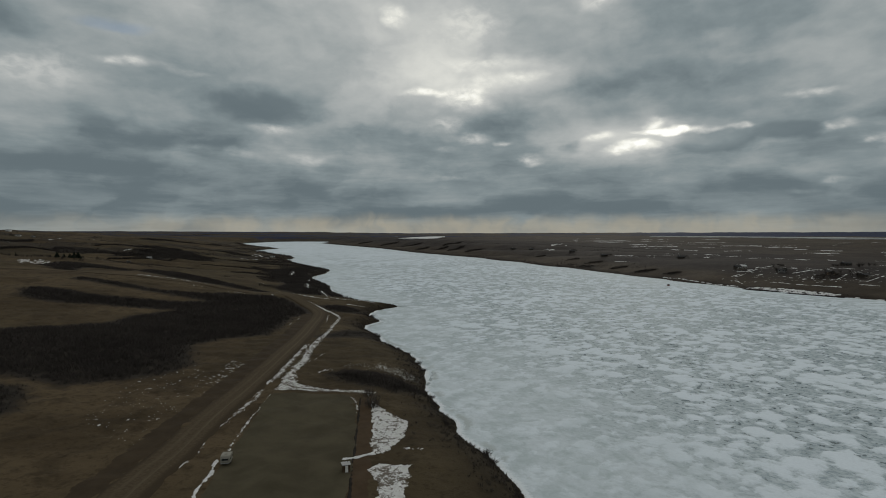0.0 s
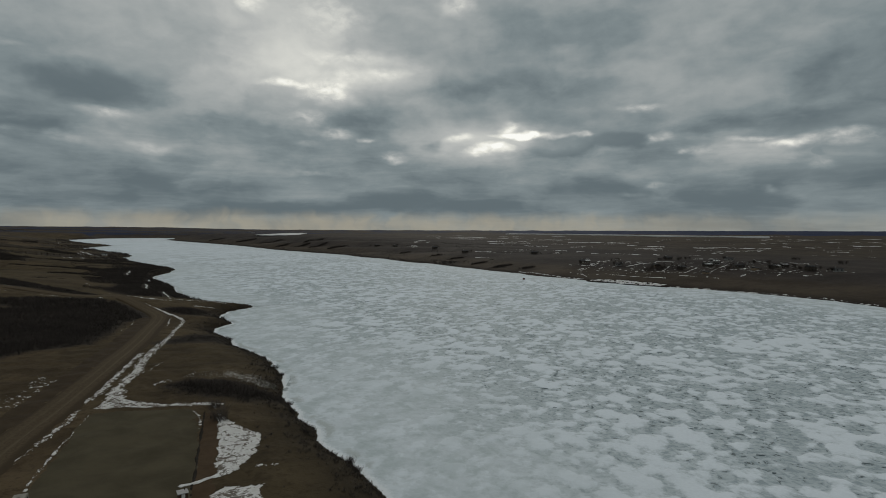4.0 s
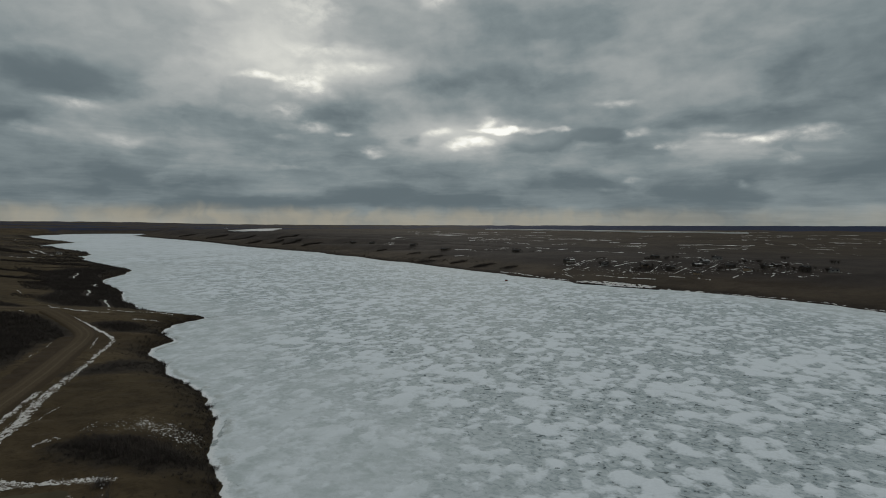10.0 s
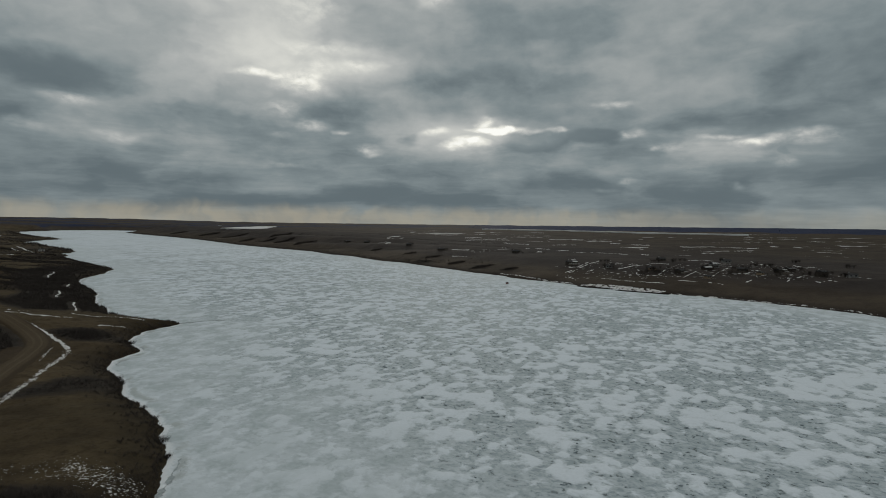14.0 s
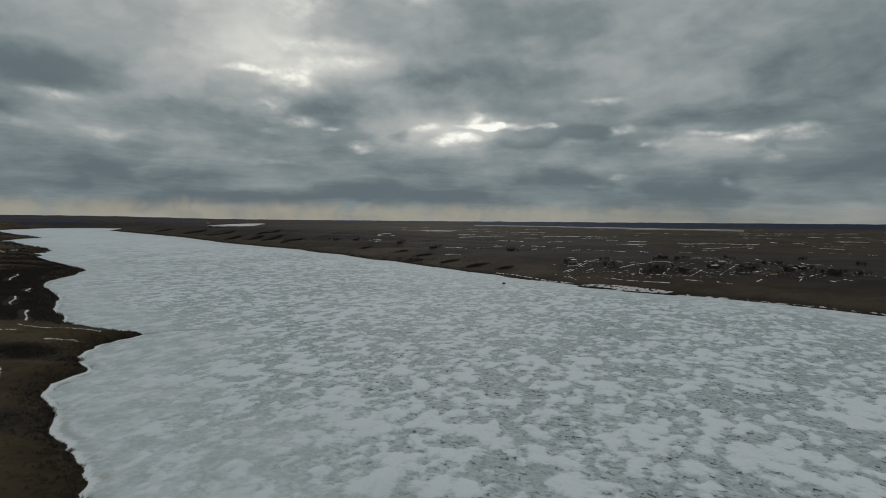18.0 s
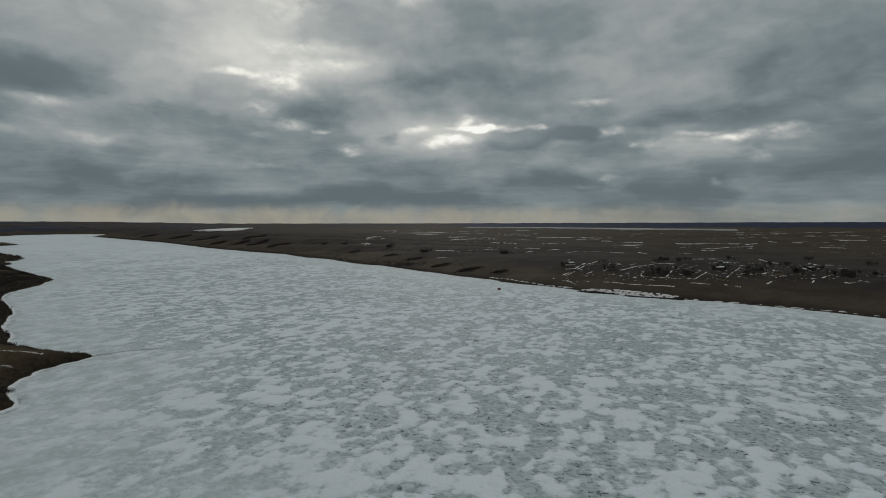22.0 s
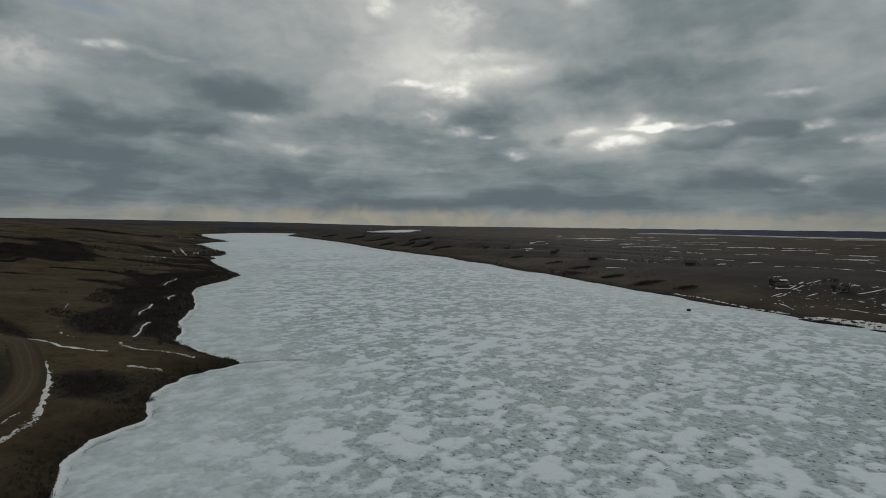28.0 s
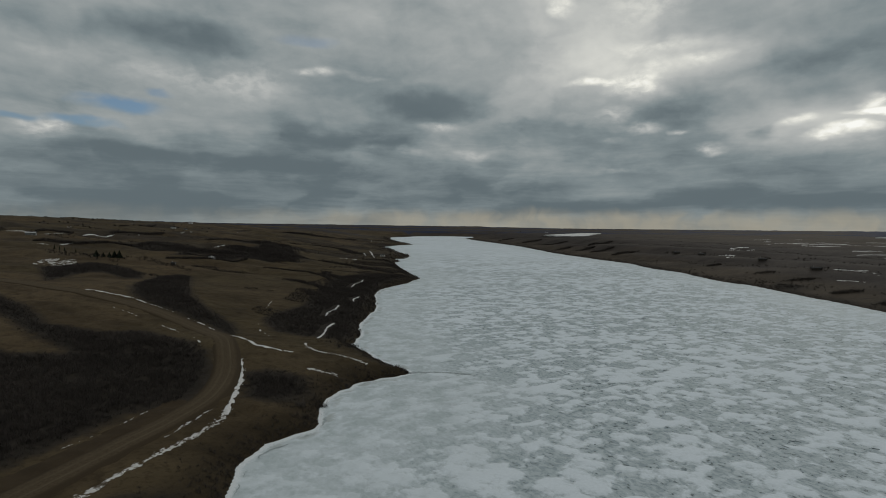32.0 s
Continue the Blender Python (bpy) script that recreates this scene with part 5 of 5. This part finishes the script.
part("front_window", block(-0.72, 1.46, 1.15, 0.72, 1.55, 1.55, 0.03), DARK_GLASS, camper)
for sx in (-1, 1):
    for y0 in (-1.2, 0.5):
        part("side_window", block(sx * 1.06, y0, 1.15, sx * 1.11, y0 + 0.65, 1.6, 0.02), DARK_GLASS, camper)
    wheel = part("tyre", tube((sx * 0.86, -0.25, 0.30), (sx * 1.04, -0.25, 0.30), 0.33, sides=18), RUBBER, camper)
    part("rim", tube((sx * 1.03, -0.25, 0.30), (sx * 1.06, -0.25, 0.30), 0.18, sides=14), STEEL, wheel)
door = part("door", block(1.07, -0.5, 0.55, 1.12, 0.2, 1.95, 0.02), WHITE_METAL, camper)
part("handle", block(1.12, 0.05, 1.3, 1.15, 0.12, 1.4), STEEL, door, "metal door handle")
part("roof_vent", block(-0.3, -0.4, 2.10, 0.3, 0.2, 2.24, 0.03), WHITE_METAL, camper)
part("bumper", block(-0.95, -1.68, 0.45, 0.95, -1.50, 0.58, 0.02), STEEL, camper)
part("drawbar", tube((0, 1.4, 0.5), (0, 2.4, 0.45), 0.05), STEEL, camper)
part("jack_stand", tube((0, 2.3, 0.0), (0, 2.3, 0.5), 0.04), STEEL, camper)

camper.scale = (0.72, 0.72, 0.72)

# outhouse
hut = root("outhouse", "small dark wooden outhouse with a white door and pale roof", "outhouse", -39.2, 31.6, 38, turf_top(-39.2, 31.6))
part("wall", block(-0.62, -0.6, 0.0, 0.62, 0.62, 1.85), BROWN_WOOD, hut)
part("roof", prism([(-0.76, 1.86), (0.76, 1.86), (0.76, 1.94), (-0.76, 2.04)], -0.76, 0.76), STEEL, hut, "pale sheet-metal roof")
outdoor = part("door", block(-0.24, -0.66, 0.08, 0.24, -0.60, 1.75, 0.01), WHITE_PAINT, hut, "white painted door")
part("handle", block(0.14, -0.70, 0.9, 0.19, -0.66, 1.02), STEEL, outdoor)
part("vent_pipe", tube((0.35, 0.4, 1.8), (0.35, 0.4, 2.35), 0.05), RUBBER, hut)
part("step", block(-0.4, -0.95, 0.0, 0.4, -0.66, 0.12, 0.01), WOOD_POST, hut)

hut.scale = (0.95, 0.95, 0.66)

# bare brown earth between the lawn and the snow
EARTH = mottled("bare_brown_earth", (0.042, 0.0285, 0.0172), (0.066, 0.0450, 0.0275), 0.4, 0.95, 7.0, 0.04)
tagged(new("bare_earth", sheet("bare_earth", [(-52.5, 67), (-46.5, 54), (-40, 39), (-35.5, 29), (-31, 18), (-25, 4)], EARTH, 3.2, step=0.5, rag=0.9, size=2.2, thick=0.05)),
       "strip of bare brown earth beside the lawn", "bare earth", kind="structure")

# a footpath rut along the lawn's edge
tagged(new("path_rut", sheet("path_rut", [(-54.5, 68), (-49.7, 57.3), (-42.5, 41.4), (-40, 35.6), (-35, 24.7), (-27, 6)], LITTER, 0.4, step=0.13, rag=0.35, size=0.9, thick=0.16, slope=0.6, streak=2.0)),
       "dark worn rut along the lawn's edge", "path", kind="structure")

# ice-fishing shack far out on the ice
shack = root("ice_fishing_shack", "small faded red ice-fishing shack on the frozen lake", "ice shack", 47.0, 419.0, 20, float(ice_top(47.0, 419.0)))
part("wall", block(-1.25, -1.0, 0.22, 1.25, 1.0, 2.05, 0.02), RED_PAINT, shack)
part("roof", prism([(-1.4, 2.0), (1.4, 2.0), (1.4, 2.12), (0, 2.42), (-1.4, 2.12)], -1.12, 1.12), ROOF, shack, "dark roof")
part("door", block(-0.35, -1.05, 0.3, 0.35, -0.99, 1.9, 0.01), BROWN_WOOD, shack)
part("window", block(0.6, -1.04, 1.2, 1.0, -0.99, 1.6), DARK_GLASS, shack)
shack.scale = (0.7, 0.65, 0.55)
for sx in (-0.9, 0.9):
    part("runner", block(sx - 0.08, -1.3, 0.0, sx + 0.08, 1.3, 0.24, 0.02), WOOD_POST, shack)


# houses of the village on the eastern shore
def house(x, y, w, d, h, turn, wall, label, snow=True, storeys=1, porch=False):
    w, d, h = 0.66 * w, 0.66 * d, 0.72 * h
    ob = root("house", label, "house", x, y, turn, None, "houses of the village")
    ob.location.z -= 0.3
    part("wall", block(-w / 2, -d / 2, 0, w / 2, d / 2, h), wall, ob)
    rise = 0.22 * d
    part("roof", prism([(-d / 2 - 0.5, h - 0.05), (d / 2 + 0.5, h - 0.05), (0, h + rise)], -w / 2 - 0.4, w / 2 + 0.4), ROOF, ob).matrix_local = pose(0, 0, 0, 0, 0, 90)
    if snow:
        part("roof_snow", prism([(-d / 2 - 0.35, h + 0.02), (-d / 5, h + 0.5 * rise), (-d / 5, h + 0.5 * rise + 0.3), (-d / 2 - 0.4, h + 0.3)], -w / 2 - 0.2, 0.0 if porch else w / 2 + 0.2), SNOW, ob, "old snow on the roof").matrix_local = pose(0, 0, 0, 0, 0, 90)
    for side in (-1, 1):
        for s in range(storeys):
            for k in range(max(2, int(w / 3))):
                wx = -w / 2 + (k + 0.5) * w / max(2, int(w / 3))
                z0 = 1.0 + 2.7 * s
                pane = part("window", block(wx - 0.55, side * d / 2 - 0.06, z0, wx + 0.55, side * d / 2 + 0.06, z0 + 0.9), DARK_GLASS, ob)
                part("frame", block(wx - 0.65, side * (d / 2 + 0.02) - 0.04, z0 - 0.12, wx + 0.65, side * (d / 2 + 0.02) + 0.04, z0 - 0.02), WHITE_PAINT if porch else GREY_WALL, pane)
    part("door", block(w / 2 - 0.06, -0.5, 0.3, w / 2 + 0.06, 0.5, 2.35), GREY_WALL, ob)
    part("chimney", block(-w / 4 - 0.3, -0.3 + d / 6, h, -w / 4 + 0.3, 0.3 + d / 6, h + rise + 0.8), GREY_WALL, ob)
    if porch:
        part("deck", block(-w / 2, -d / 2 - 2.6, 0, w / 2, -d / 2, 0.9), WOOD_POST, ob)
        for k in range(5):
            part("post", block(-w / 2 + 0.1 + k * (w - 0.35) / 4, -d / 2 - 2.5, 0.9, -w / 2 + 0.25 + k * (w - 0.35) / 4, -d / 2 - 2.35, 2.6), WOOD_POST, ob)
        part("rail", block(-w / 2, -d / 2 - 2.55, 1.7, w / 2, -d / 2 - 2.45, 1.9), WHITE_PAINT, ob, "white painted porch rail")


house(116, 504, 14, 9, 4.0, 12, DARK_WALL, "large dark house with white trim and a railed porch", porch=True)
house(142, 474, 8, 7, 3.0, -30, GREY_WALL, "small grey house beside a clump of bare trees", snow=False)
house(208, 437, 10, 8, 3.2, 10, DARK_WALL, "dark low house with snow on its roof")
house(169, 449, 9, 7, 3.2, -15, TAN_WALL, "tan low house behind the ploughed yards", snow=False)
house(199, 506, 10, 8, 3.4, 20, DARK_WALL, "dark house behind the yards", snow=False)
house(184, 431, 10, 8, 3.4, 40, DARK_WALL, "dark house near the shore with a white-edged yard", snow=False, porch=True)
house(220, 450, 9, 8, 5.2, 15, GREY_WALL, "tall grey house with snow on its roof", storeys=2)
house(194, 407, 7, 5, 2.6, 25, TAN_WALL, "small tan cabin near the shore", snow=False)
house(231, 428, 11, 8, 3.2, -20, DARK_WALL, "long dark house facing the frozen lake", snow=False)
house(253, 494, 10, 8, 3.2, 5, GREY_WALL, "grey low house beside a snowy yard", snow=False)
house(263, 421, 12, 8, 3.2, 30, DARK_WALL, "dark long house with snow on its roof")
house(233, 407, 8, 6, 2.8, 40, TAN_WALL, "small tan cabin by a ploughed drive", snow=False)
house(252, 414, 11, 8, 3.4, 30, DARK_WALL, "dark house among bare trees with snow on its roof", porch=True)
house(267, 391, 10, 8, 5.2, 25, DARK_WALL, "tall dark house among bare trees", snow=False, storeys=2)
house(283, 384, 9, 7, 3.0, -10, GREY_WALL, "grey house at the end of the village", snow=False)
house(-164, 905, 12, 8, 3.4, 20, DARK_WALL, "far dark farmhouse above the eastern bank", snow=False)
house(-128, 875, 12, 8, 3.4, -10, DARK_WALL, "far dark farm shed", snow=False)
house(-53, 774, 11, 8, 3.4, 15, DARK_WALL, "far dark cabin above the shore", snow=False)
house(-6, 694, 12, 8, 3.4, 15, DARK_WALL, "far dark cabin above the shore", snow=False)
house(81, 633, 12, 8, 3.4, 0, DARK_WALL, "far dark farm shed on the plain", snow=False)
house(-413, 328, 5, 4, 2.2, 40, WOOD_POST, "small grey hut on the western slope", snow=False)
house(-441, 378, 7, 5, 2.4, 30, GREY_WALL, "small pale hut on the western slope")
house(-1139, 726, 14, 8, 4.0, 40, WHITE_PAINT, "far white farm building on the upland", snow=False)
house(-1120, 742, 9, 7, 4.0, 10, GREY_WALL, "far grey farm shed on the upland", snow=False)
house(-1840, 1172, 22, 12, 6.0, 20, WHITE_PAINT, "far white barn on the skyline", snow=False)
house(-1815, 1280, 18, 12, 6.0, 60, GREY_WALL, "far grey barn on the skyline", snow=False)
house(-700, 330, 14, 9, 4.0, 60, GREY_WALL, "far grey farm building on the upland")


house(-516, 690, 9, 7, 3.2, 30, WHITE_PAINT, "small white cabin near the far shore", snow=False)
house(-690, 905, 10, 7, 3.2, 10, GREY_WALL, "small grey cabin on the far shore", snow=False)
house(-968, 2300, 22, 12, 5.0, 20, WHITE_PAINT, "far white farm building beyond the lake's head", snow=False)
for line in ([(-569, 707), (-531, 670)], [(-603, 759), (-560, 715), (-529, 683), (-492, 646)], [(-493, 582), (-483, 588), (-469, 588)], [(-933, 1125), (-940, 1176)]):
    snow_bank("thin strip of old snow above the far shore", line, 1.2, step=0.7, rag=1.8, size=4.0, thick=0.6, slope=0.4, sink=0.52)


# trees
def crown_mesh(name, tall, seed, wide, count, mat, low=0.3, thick=0.05):
    """A bare crown: limbs that fork into many fine twigs."""
    rng = np.random.default_rng(seed)
    tri = []
    for _ in range(count):
        a, f = rng.uniform(0, 2 * math.pi), rng.uniform(low, 0.9)
        start = np.array([0, 0, tall * f])
        out_ = wide * (1.1 - f) * rng.uniform(0.5, 1.0)
        mid_ = start + np.array([math.cos(a) * out_ * 0.6, math.sin(a) * out_ * 0.6, out_ * rng.uniform(0.4, 0.9)])
        t = np.array([-math.sin(a), math.cos(a), 0]) * thick * tall * 0.25
        tri.append([start - t, start + t, mid_])
        for _ in range(7):
            b = rng.uniform(0, 2 * math.pi)
            root_ = start + (mid_ - start) * rng.uniform(0.3, 1.0)
            end = root_ + np.array([math.cos(b), math.sin(b), rng.uniform(0.2, 1.3)]) * wide * 0.33
            u = np.array([-math.sin(b), math.cos(b), 0.3]) * thick * tall * 0.14
            tri.append([root_ - u, root_ + u, end])
    verts = np.array(tri).reshape(-1, 3)
    return mesh_from(name, verts, np.arange(len(verts)).reshape(-1, 3), mat)


def bare_tree(tall, wide, seed, mat, label):
    ob = root("bare_tree", label, "tree", 0, 0, 0, 0.0, "bare trees of the village")
    part("trunk", tube((0, 0, -0.4), (0, 0, tall * 0.8), tall * 0.03, tall * 0.008, 7), BARK, ob)
    crown = new("crown", crown_mesh("crown", tall, seed, wide, 70, mat, 0.04, 0.036))
    crown.parent = ob
    return ob


def plant(kind, spots, seed):
    rng = random.Random(seed)
    for n, (x, y) in enumerate(spots):
        m = pose(x, y, float(surface(x, y)), 0, 0, rng.uniform(0, 360))
        if n == 0:
            kind.matrix_world = m
        else:
            kind_copy = copy_thing(kind, m)
            s = rng.uniform(0.7, 1.2)
            kind_copy.scale = (s, s, s)


def belt(centres, each, spread_, seed):
    rng = random.Random(seed)
    return [(x + rng.gauss(0, spread_), y + rng.gauss(0, spread_)) for x, y in centres for _ in range(each)]


plant(bare_tree(2.1, 4.8, 1, TWIG, "dark bare tree in a village yard"), belt([(141, 477), (168, 446), (182, 435), (207, 434), (218, 448), (230, 430), (262, 420), (266, 418), (252, 417), (281, 384), (265, 391)], 7, 3.2, 5), 6)
plant(bare_tree(2.0, 4.6, 2, TWIG_GREY, "pale grey bare tree in a village yard"), belt([(156, 434), (163, 436), (170, 437), (219, 413), (214, 416), (239, 399), (262, 402)], 6, 3.5, 7), 8)
plant(bare_tree(2.1, 4.8, 3, TWIG, "dark bare tree behind the houses"), belt([(260, 442), (253, 449), (191, 490), (203, 487), (215, 494), (148, 505), (-170, 908), (-124, 878), (-50, 778), (0, 698), (86, 637), (118, 510), (199, 508), (253, 497), (315, 497), (322, 439)], 4, 3, 9), 10)


def spruce(tall, wide, seed, label, name="spruce"):
    rng = np.random.default_rng(seed)
    ob = root(name, label, "tree", 0, 0, 0, 0.0, "trees of the western slope")
    part("trunk", tube((0, 0, -0.4), (0, 0, tall * 0.95), tall * 0.025, 0.02, 7), BARK, ob)
    tri = []
    for _ in range(520):
        f = rng.uniform(0.08, 1.0)
        a = rng.uniform(0, 2 * math.pi)
        reach = wide * (1.03 - f) * rng.uniform(0.55, 1.05)
        start = np.array([0, 0, tall * f])
        end = start + np.array([math.cos(a) * reach, math.sin(a) * reach, -0.25 * reach])
        side = np.array([-math.sin(a), math.cos(a), 0]) * max(0.12, reach * 0.3)
        tri += [[start, end - side, end + np.array([0, 0, -0.2])], [start, end + np.array([0, 0, -0.2]), end + side]]
    verts = np.array(tri).reshape(-1, 3)
    crown = new("crown", mesh_from("crown", verts, np.arange(len(verts)).reshape(-1, 3), NEEDLES))
    crown.parent = ob
    return ob


plant(spruce(5.0, 2.6, 21, "dark spruce in a short row on the slope"), [(-448, 289), (-444, 292), (-441, 295), (-440, 298), (-439, 301)], 22)
plant(spruce(4.6, 0.8, 23, "dark slender conifer on the upper field", "conifer"), [(-538, 294), (-536, 297), (-534, 300), (-493, 286), (-533, 308)], 24)

# single shrubs that stand out on the grass
shrub = root("willow_shrub", "grey leafless willow shrub beside a snow patch", "shrub", -49.8, 64.4, 0)
stems = new("stems", mesh_from("stems", *twigs(np.array([(0, 0, 0), (0.6, 0.3, 0), (-0.5, 0.4, 0)]), 4.0, 61, 46, 0.011, 0.7), TWIG_GREY))
stems.parent = shrub
copy_thing(shrub, pose(-54.0, 71.5, float(surface(-54.0, 71.5)), 0, 0, 70)).scale = (0.7, 0.7, 0.6)
copy_thing(shrub, pose(-116, 198, float(surface(-116, 198)), 0, 0, 20)).scale = (0.8, 0.8, 0.6)

bank_shrub = root("bank_shrub", "dark leafless shrub on the edge of the lake bank", "shrub", -116, 205, 0, None, "shrubs of the lake bank")
bush = new("stems", mesh_from("stems", *twigs(np.array([(0, 0, 0), (0.7, 0.4, 0), (-0.6, 0.5, 0), (0.1, -0.7, 0)]), 2.0, 66, 40, 0.018, 0.8), TWIG))
bush.parent = bank_shrub
rng = random.Random(67)
for x, y in ((-109, 195), (-92, 161), (-89, 157), (-66, 132), (-53, 112), (-42, 87), (-39, 80), (-20, 55), (-18, 52), (-123, 247), (-58, 119.5), (-31.5, 67), (-72.5, 139)):
    size = rng.uniform(0.55, 1.05)
    copy_thing(bank_shrub, pose(x - 1.0, y - 0.6, float(surface(x - 1.0, y - 0.6)), 0, 0, rng.uniform(0, 360))).scale = (size, size, size * rng.uniform(0.7, 1.0))

# pressure crack that leaves the point, and ragged gaps where the ice has sagged off the bank
CRACK = mottled("wet_grey_crack_and_ridge_shade", (0.20, 0.235, 0.245), (0.40, 0.445, 0.46), 1.2, 0.7, 5.0, 0.02)
CRACKS_AND_SHADE = [([(-119, 243.5), (-114, 248), (-109, 251), (-105, 253), (-97, 256)], 2.4), ([(-46.2, 92), (-47.6, 98), (-49.2, 104.5), (-50.8, 111.5)], 1.5),
          # the line from (-104, 190) is a ridge's shadow, drawn as a dark strip
          ([(-49.4, 110), (-48.2, 105), (-47.6, 101)], 0.5), ([(-113, 201.5), (-108.5, 199.5), (-105, 195)], 1.3), ([(-104, 190), (-104, 184), (-104.5, 180), (-102.5, 175), (-98.5, 169), (-94, 164)], 0.6),
          ([(-37.5, 84), (-36, 80)], 0.6), ([(-116, 238), (-121, 228), (-122, 217)], 0.6)]
for k, (line, w) in enumerate(CRACKS_AND_SHADE):
    mid_line = smooth_line(np.array(line, float), 0.18)
    way = np.gradient(mid_line, axis=0)
    side = np.stack([-way[:, 1], way[:, 0]], 1) / np.linalg.norm(way, axis=1, keepdims=True)
    x, y = mid_line[:, 0], mid_line[:, 1]
    mid_line = mid_line + side * ((grain(x + 40 * k, y, 3.0) - 0.5) * 1.6)[:, None]
    broken = np.clip((grain(x, y + 31 * k, 4.5) - 0.40) * 6, 0.0, 1.0) * np.linspace(1.0, 0.45, len(mid_line))
    if k == 0:
        broken = np.maximum(broken, np.linspace(0.9, 0.0, len(mid_line)))
    edges = [mid_line + turn * side * (w / 2 * broken * (0.1 + 1.5 * grain(x + turn * 90, y, 0.7)))[:, None] for turn in (-1, 1)]
    top = np.maximum(ice_top(x, y), 0.0) + 0.08
    verts = np.stack([np.column_stack([e, top]) for e in edges], 1).reshape(-1, 3)
    quads = [(2 * i, 2 * i + 2, 2 * i + 3, 2 * i + 1) for i in range(len(verts) // 2 - 1) if broken[i] + broken[i + 1] > 0.02]
    tagged(new("ice_crack_and_shade", mesh_from("ice_crack_and_shade", verts, quads, CRACK)), "dark ragged refrozen crack and shore ridge shadow in the lake ice", "ice crack", kind="structure")

# broken ice plates frozen in on edge between the drifts
SLAB = mottled("grey_ice_plate", (0.20, 0.235, 0.25), (0.40, 0.455, 0.48), 0.35, 0.85, 4.0, 0.02, 0.05)
rng = np.random.default_rng(57)
px, py = rng.uniform(-160, 330, 230000), rng.uniform(15, 760, 230000)
hold = rng.random(len(px)) < 0.32 * np.clip(130 / np.hypot(px, py - 40), 0.0, 1.0) ** 1.5 * (py < 420)
px, py = px[hold], py[hold]
inlake = -surface(px, py, SHORE)
ok = (inlake > 45 + 60 * (grain(px, py, 40) - 0.3)) & (drift_cover(px, py) + 0.10 * rng.normal(size=len(px)) < -0.09) & (grain(px + 500, py, 7.0, 2) > 0.52)
px, py = px[ok], py[ok]
n = len(px)
span, deep, thick = np.clip(rng.exponential(0.22, n) + 0.14, 0.15, 0.9), rng.uniform(0.08, 0.26, n), rng.uniform(0.03, 0.07, n)
turn, tilt = rng.normal(0.0, 0.45, n) - 0.15, rng.uniform(0.3, 1.3, n) * rng.choice((-1, 1), n)
box = np.array([(a, b, c) for c in (-1, 1) for b in (-1, 1) for a in (-1, 1)], float)
lx, ly, lz = box[:, 0] * span[:, None] * (1 - 0.3 * (box[:, 1] > 0)), box[:, 1] * deep[:, None], box[:, 2] * thick[:, None]
ry, rz = ly * np.cos(tilt)[:, None] - lz * np.sin(tilt)[:, None], ly * np.sin(tilt)[:, None] + lz * np.cos(tilt)[:, None]
verts = np.stack([px[:, None] + lx * np.cos(turn)[:, None] - ry * np.sin(turn)[:, None], py[:, None] + lx * np.sin(turn)[:, None] + ry * np.cos(turn)[:, None], rz + 0.04], -1).reshape(-1, 3)
sides = np.array([(0, 2, 3, 1), (4, 5, 7, 6), (0, 1, 5, 4), (2, 6, 7, 3), (0, 4, 6, 2), (1, 3, 7, 5)])
quads = (np.arange(n)[:, None, None] * 8 + sides).reshape(-1, 4)
tagged(new("ice_plates", mesh_from("ice_plates", verts, quads, SLAB)), "broken grey ice plates frozen in between the drifts", "ice plates", kind="stuff")

# snow scraps on the rough grass beside the road
for ring, thin in (([(-99, 73), (-106, 86), (-98.5, 83.5), (-92.5, 75)], 0.66), ([(-97, 66), (-98.5, 71), (-92, 72.5), (-88, 64.8), (-89.5, 60.5)], 0.67), ([(-114, 63), (-112, 80), (-99, 70), (-86, 52), (-77, 26), (-98, 30)], 0.775)):
    snow_bank("scraps of old snow in rough grass", ring, step=0.16, rag=0.6, size=0.5, sink=thin, cap=0.0, mat=TUFTED_SNOW)

# dark reed bars just off the eastern shore
for line, seed in (([(99, 409), (106, 401.5), (112, 398), (119.5, 394)], 33), ([(122, 386), (131, 380), (140, 374.5), (149, 368.5)], 34)):
    rng = np.random.default_rng(seed)
    path = smooth_line(line, 0.25)
    spots = path[rng.integers(0, len(path), 620)] + rng.normal(0, 0.7, (620, 2))
    tagged(new("reed_bar", mesh_from("reed_bar", *twigs(np.column_stack([spots, np.zeros(len(spots))]), 0.95, seed, 9, 0.10, 0.5), TWIG)), "narrow dark reed bar standing in the ice", "reeds", "reed bars", "stuff")
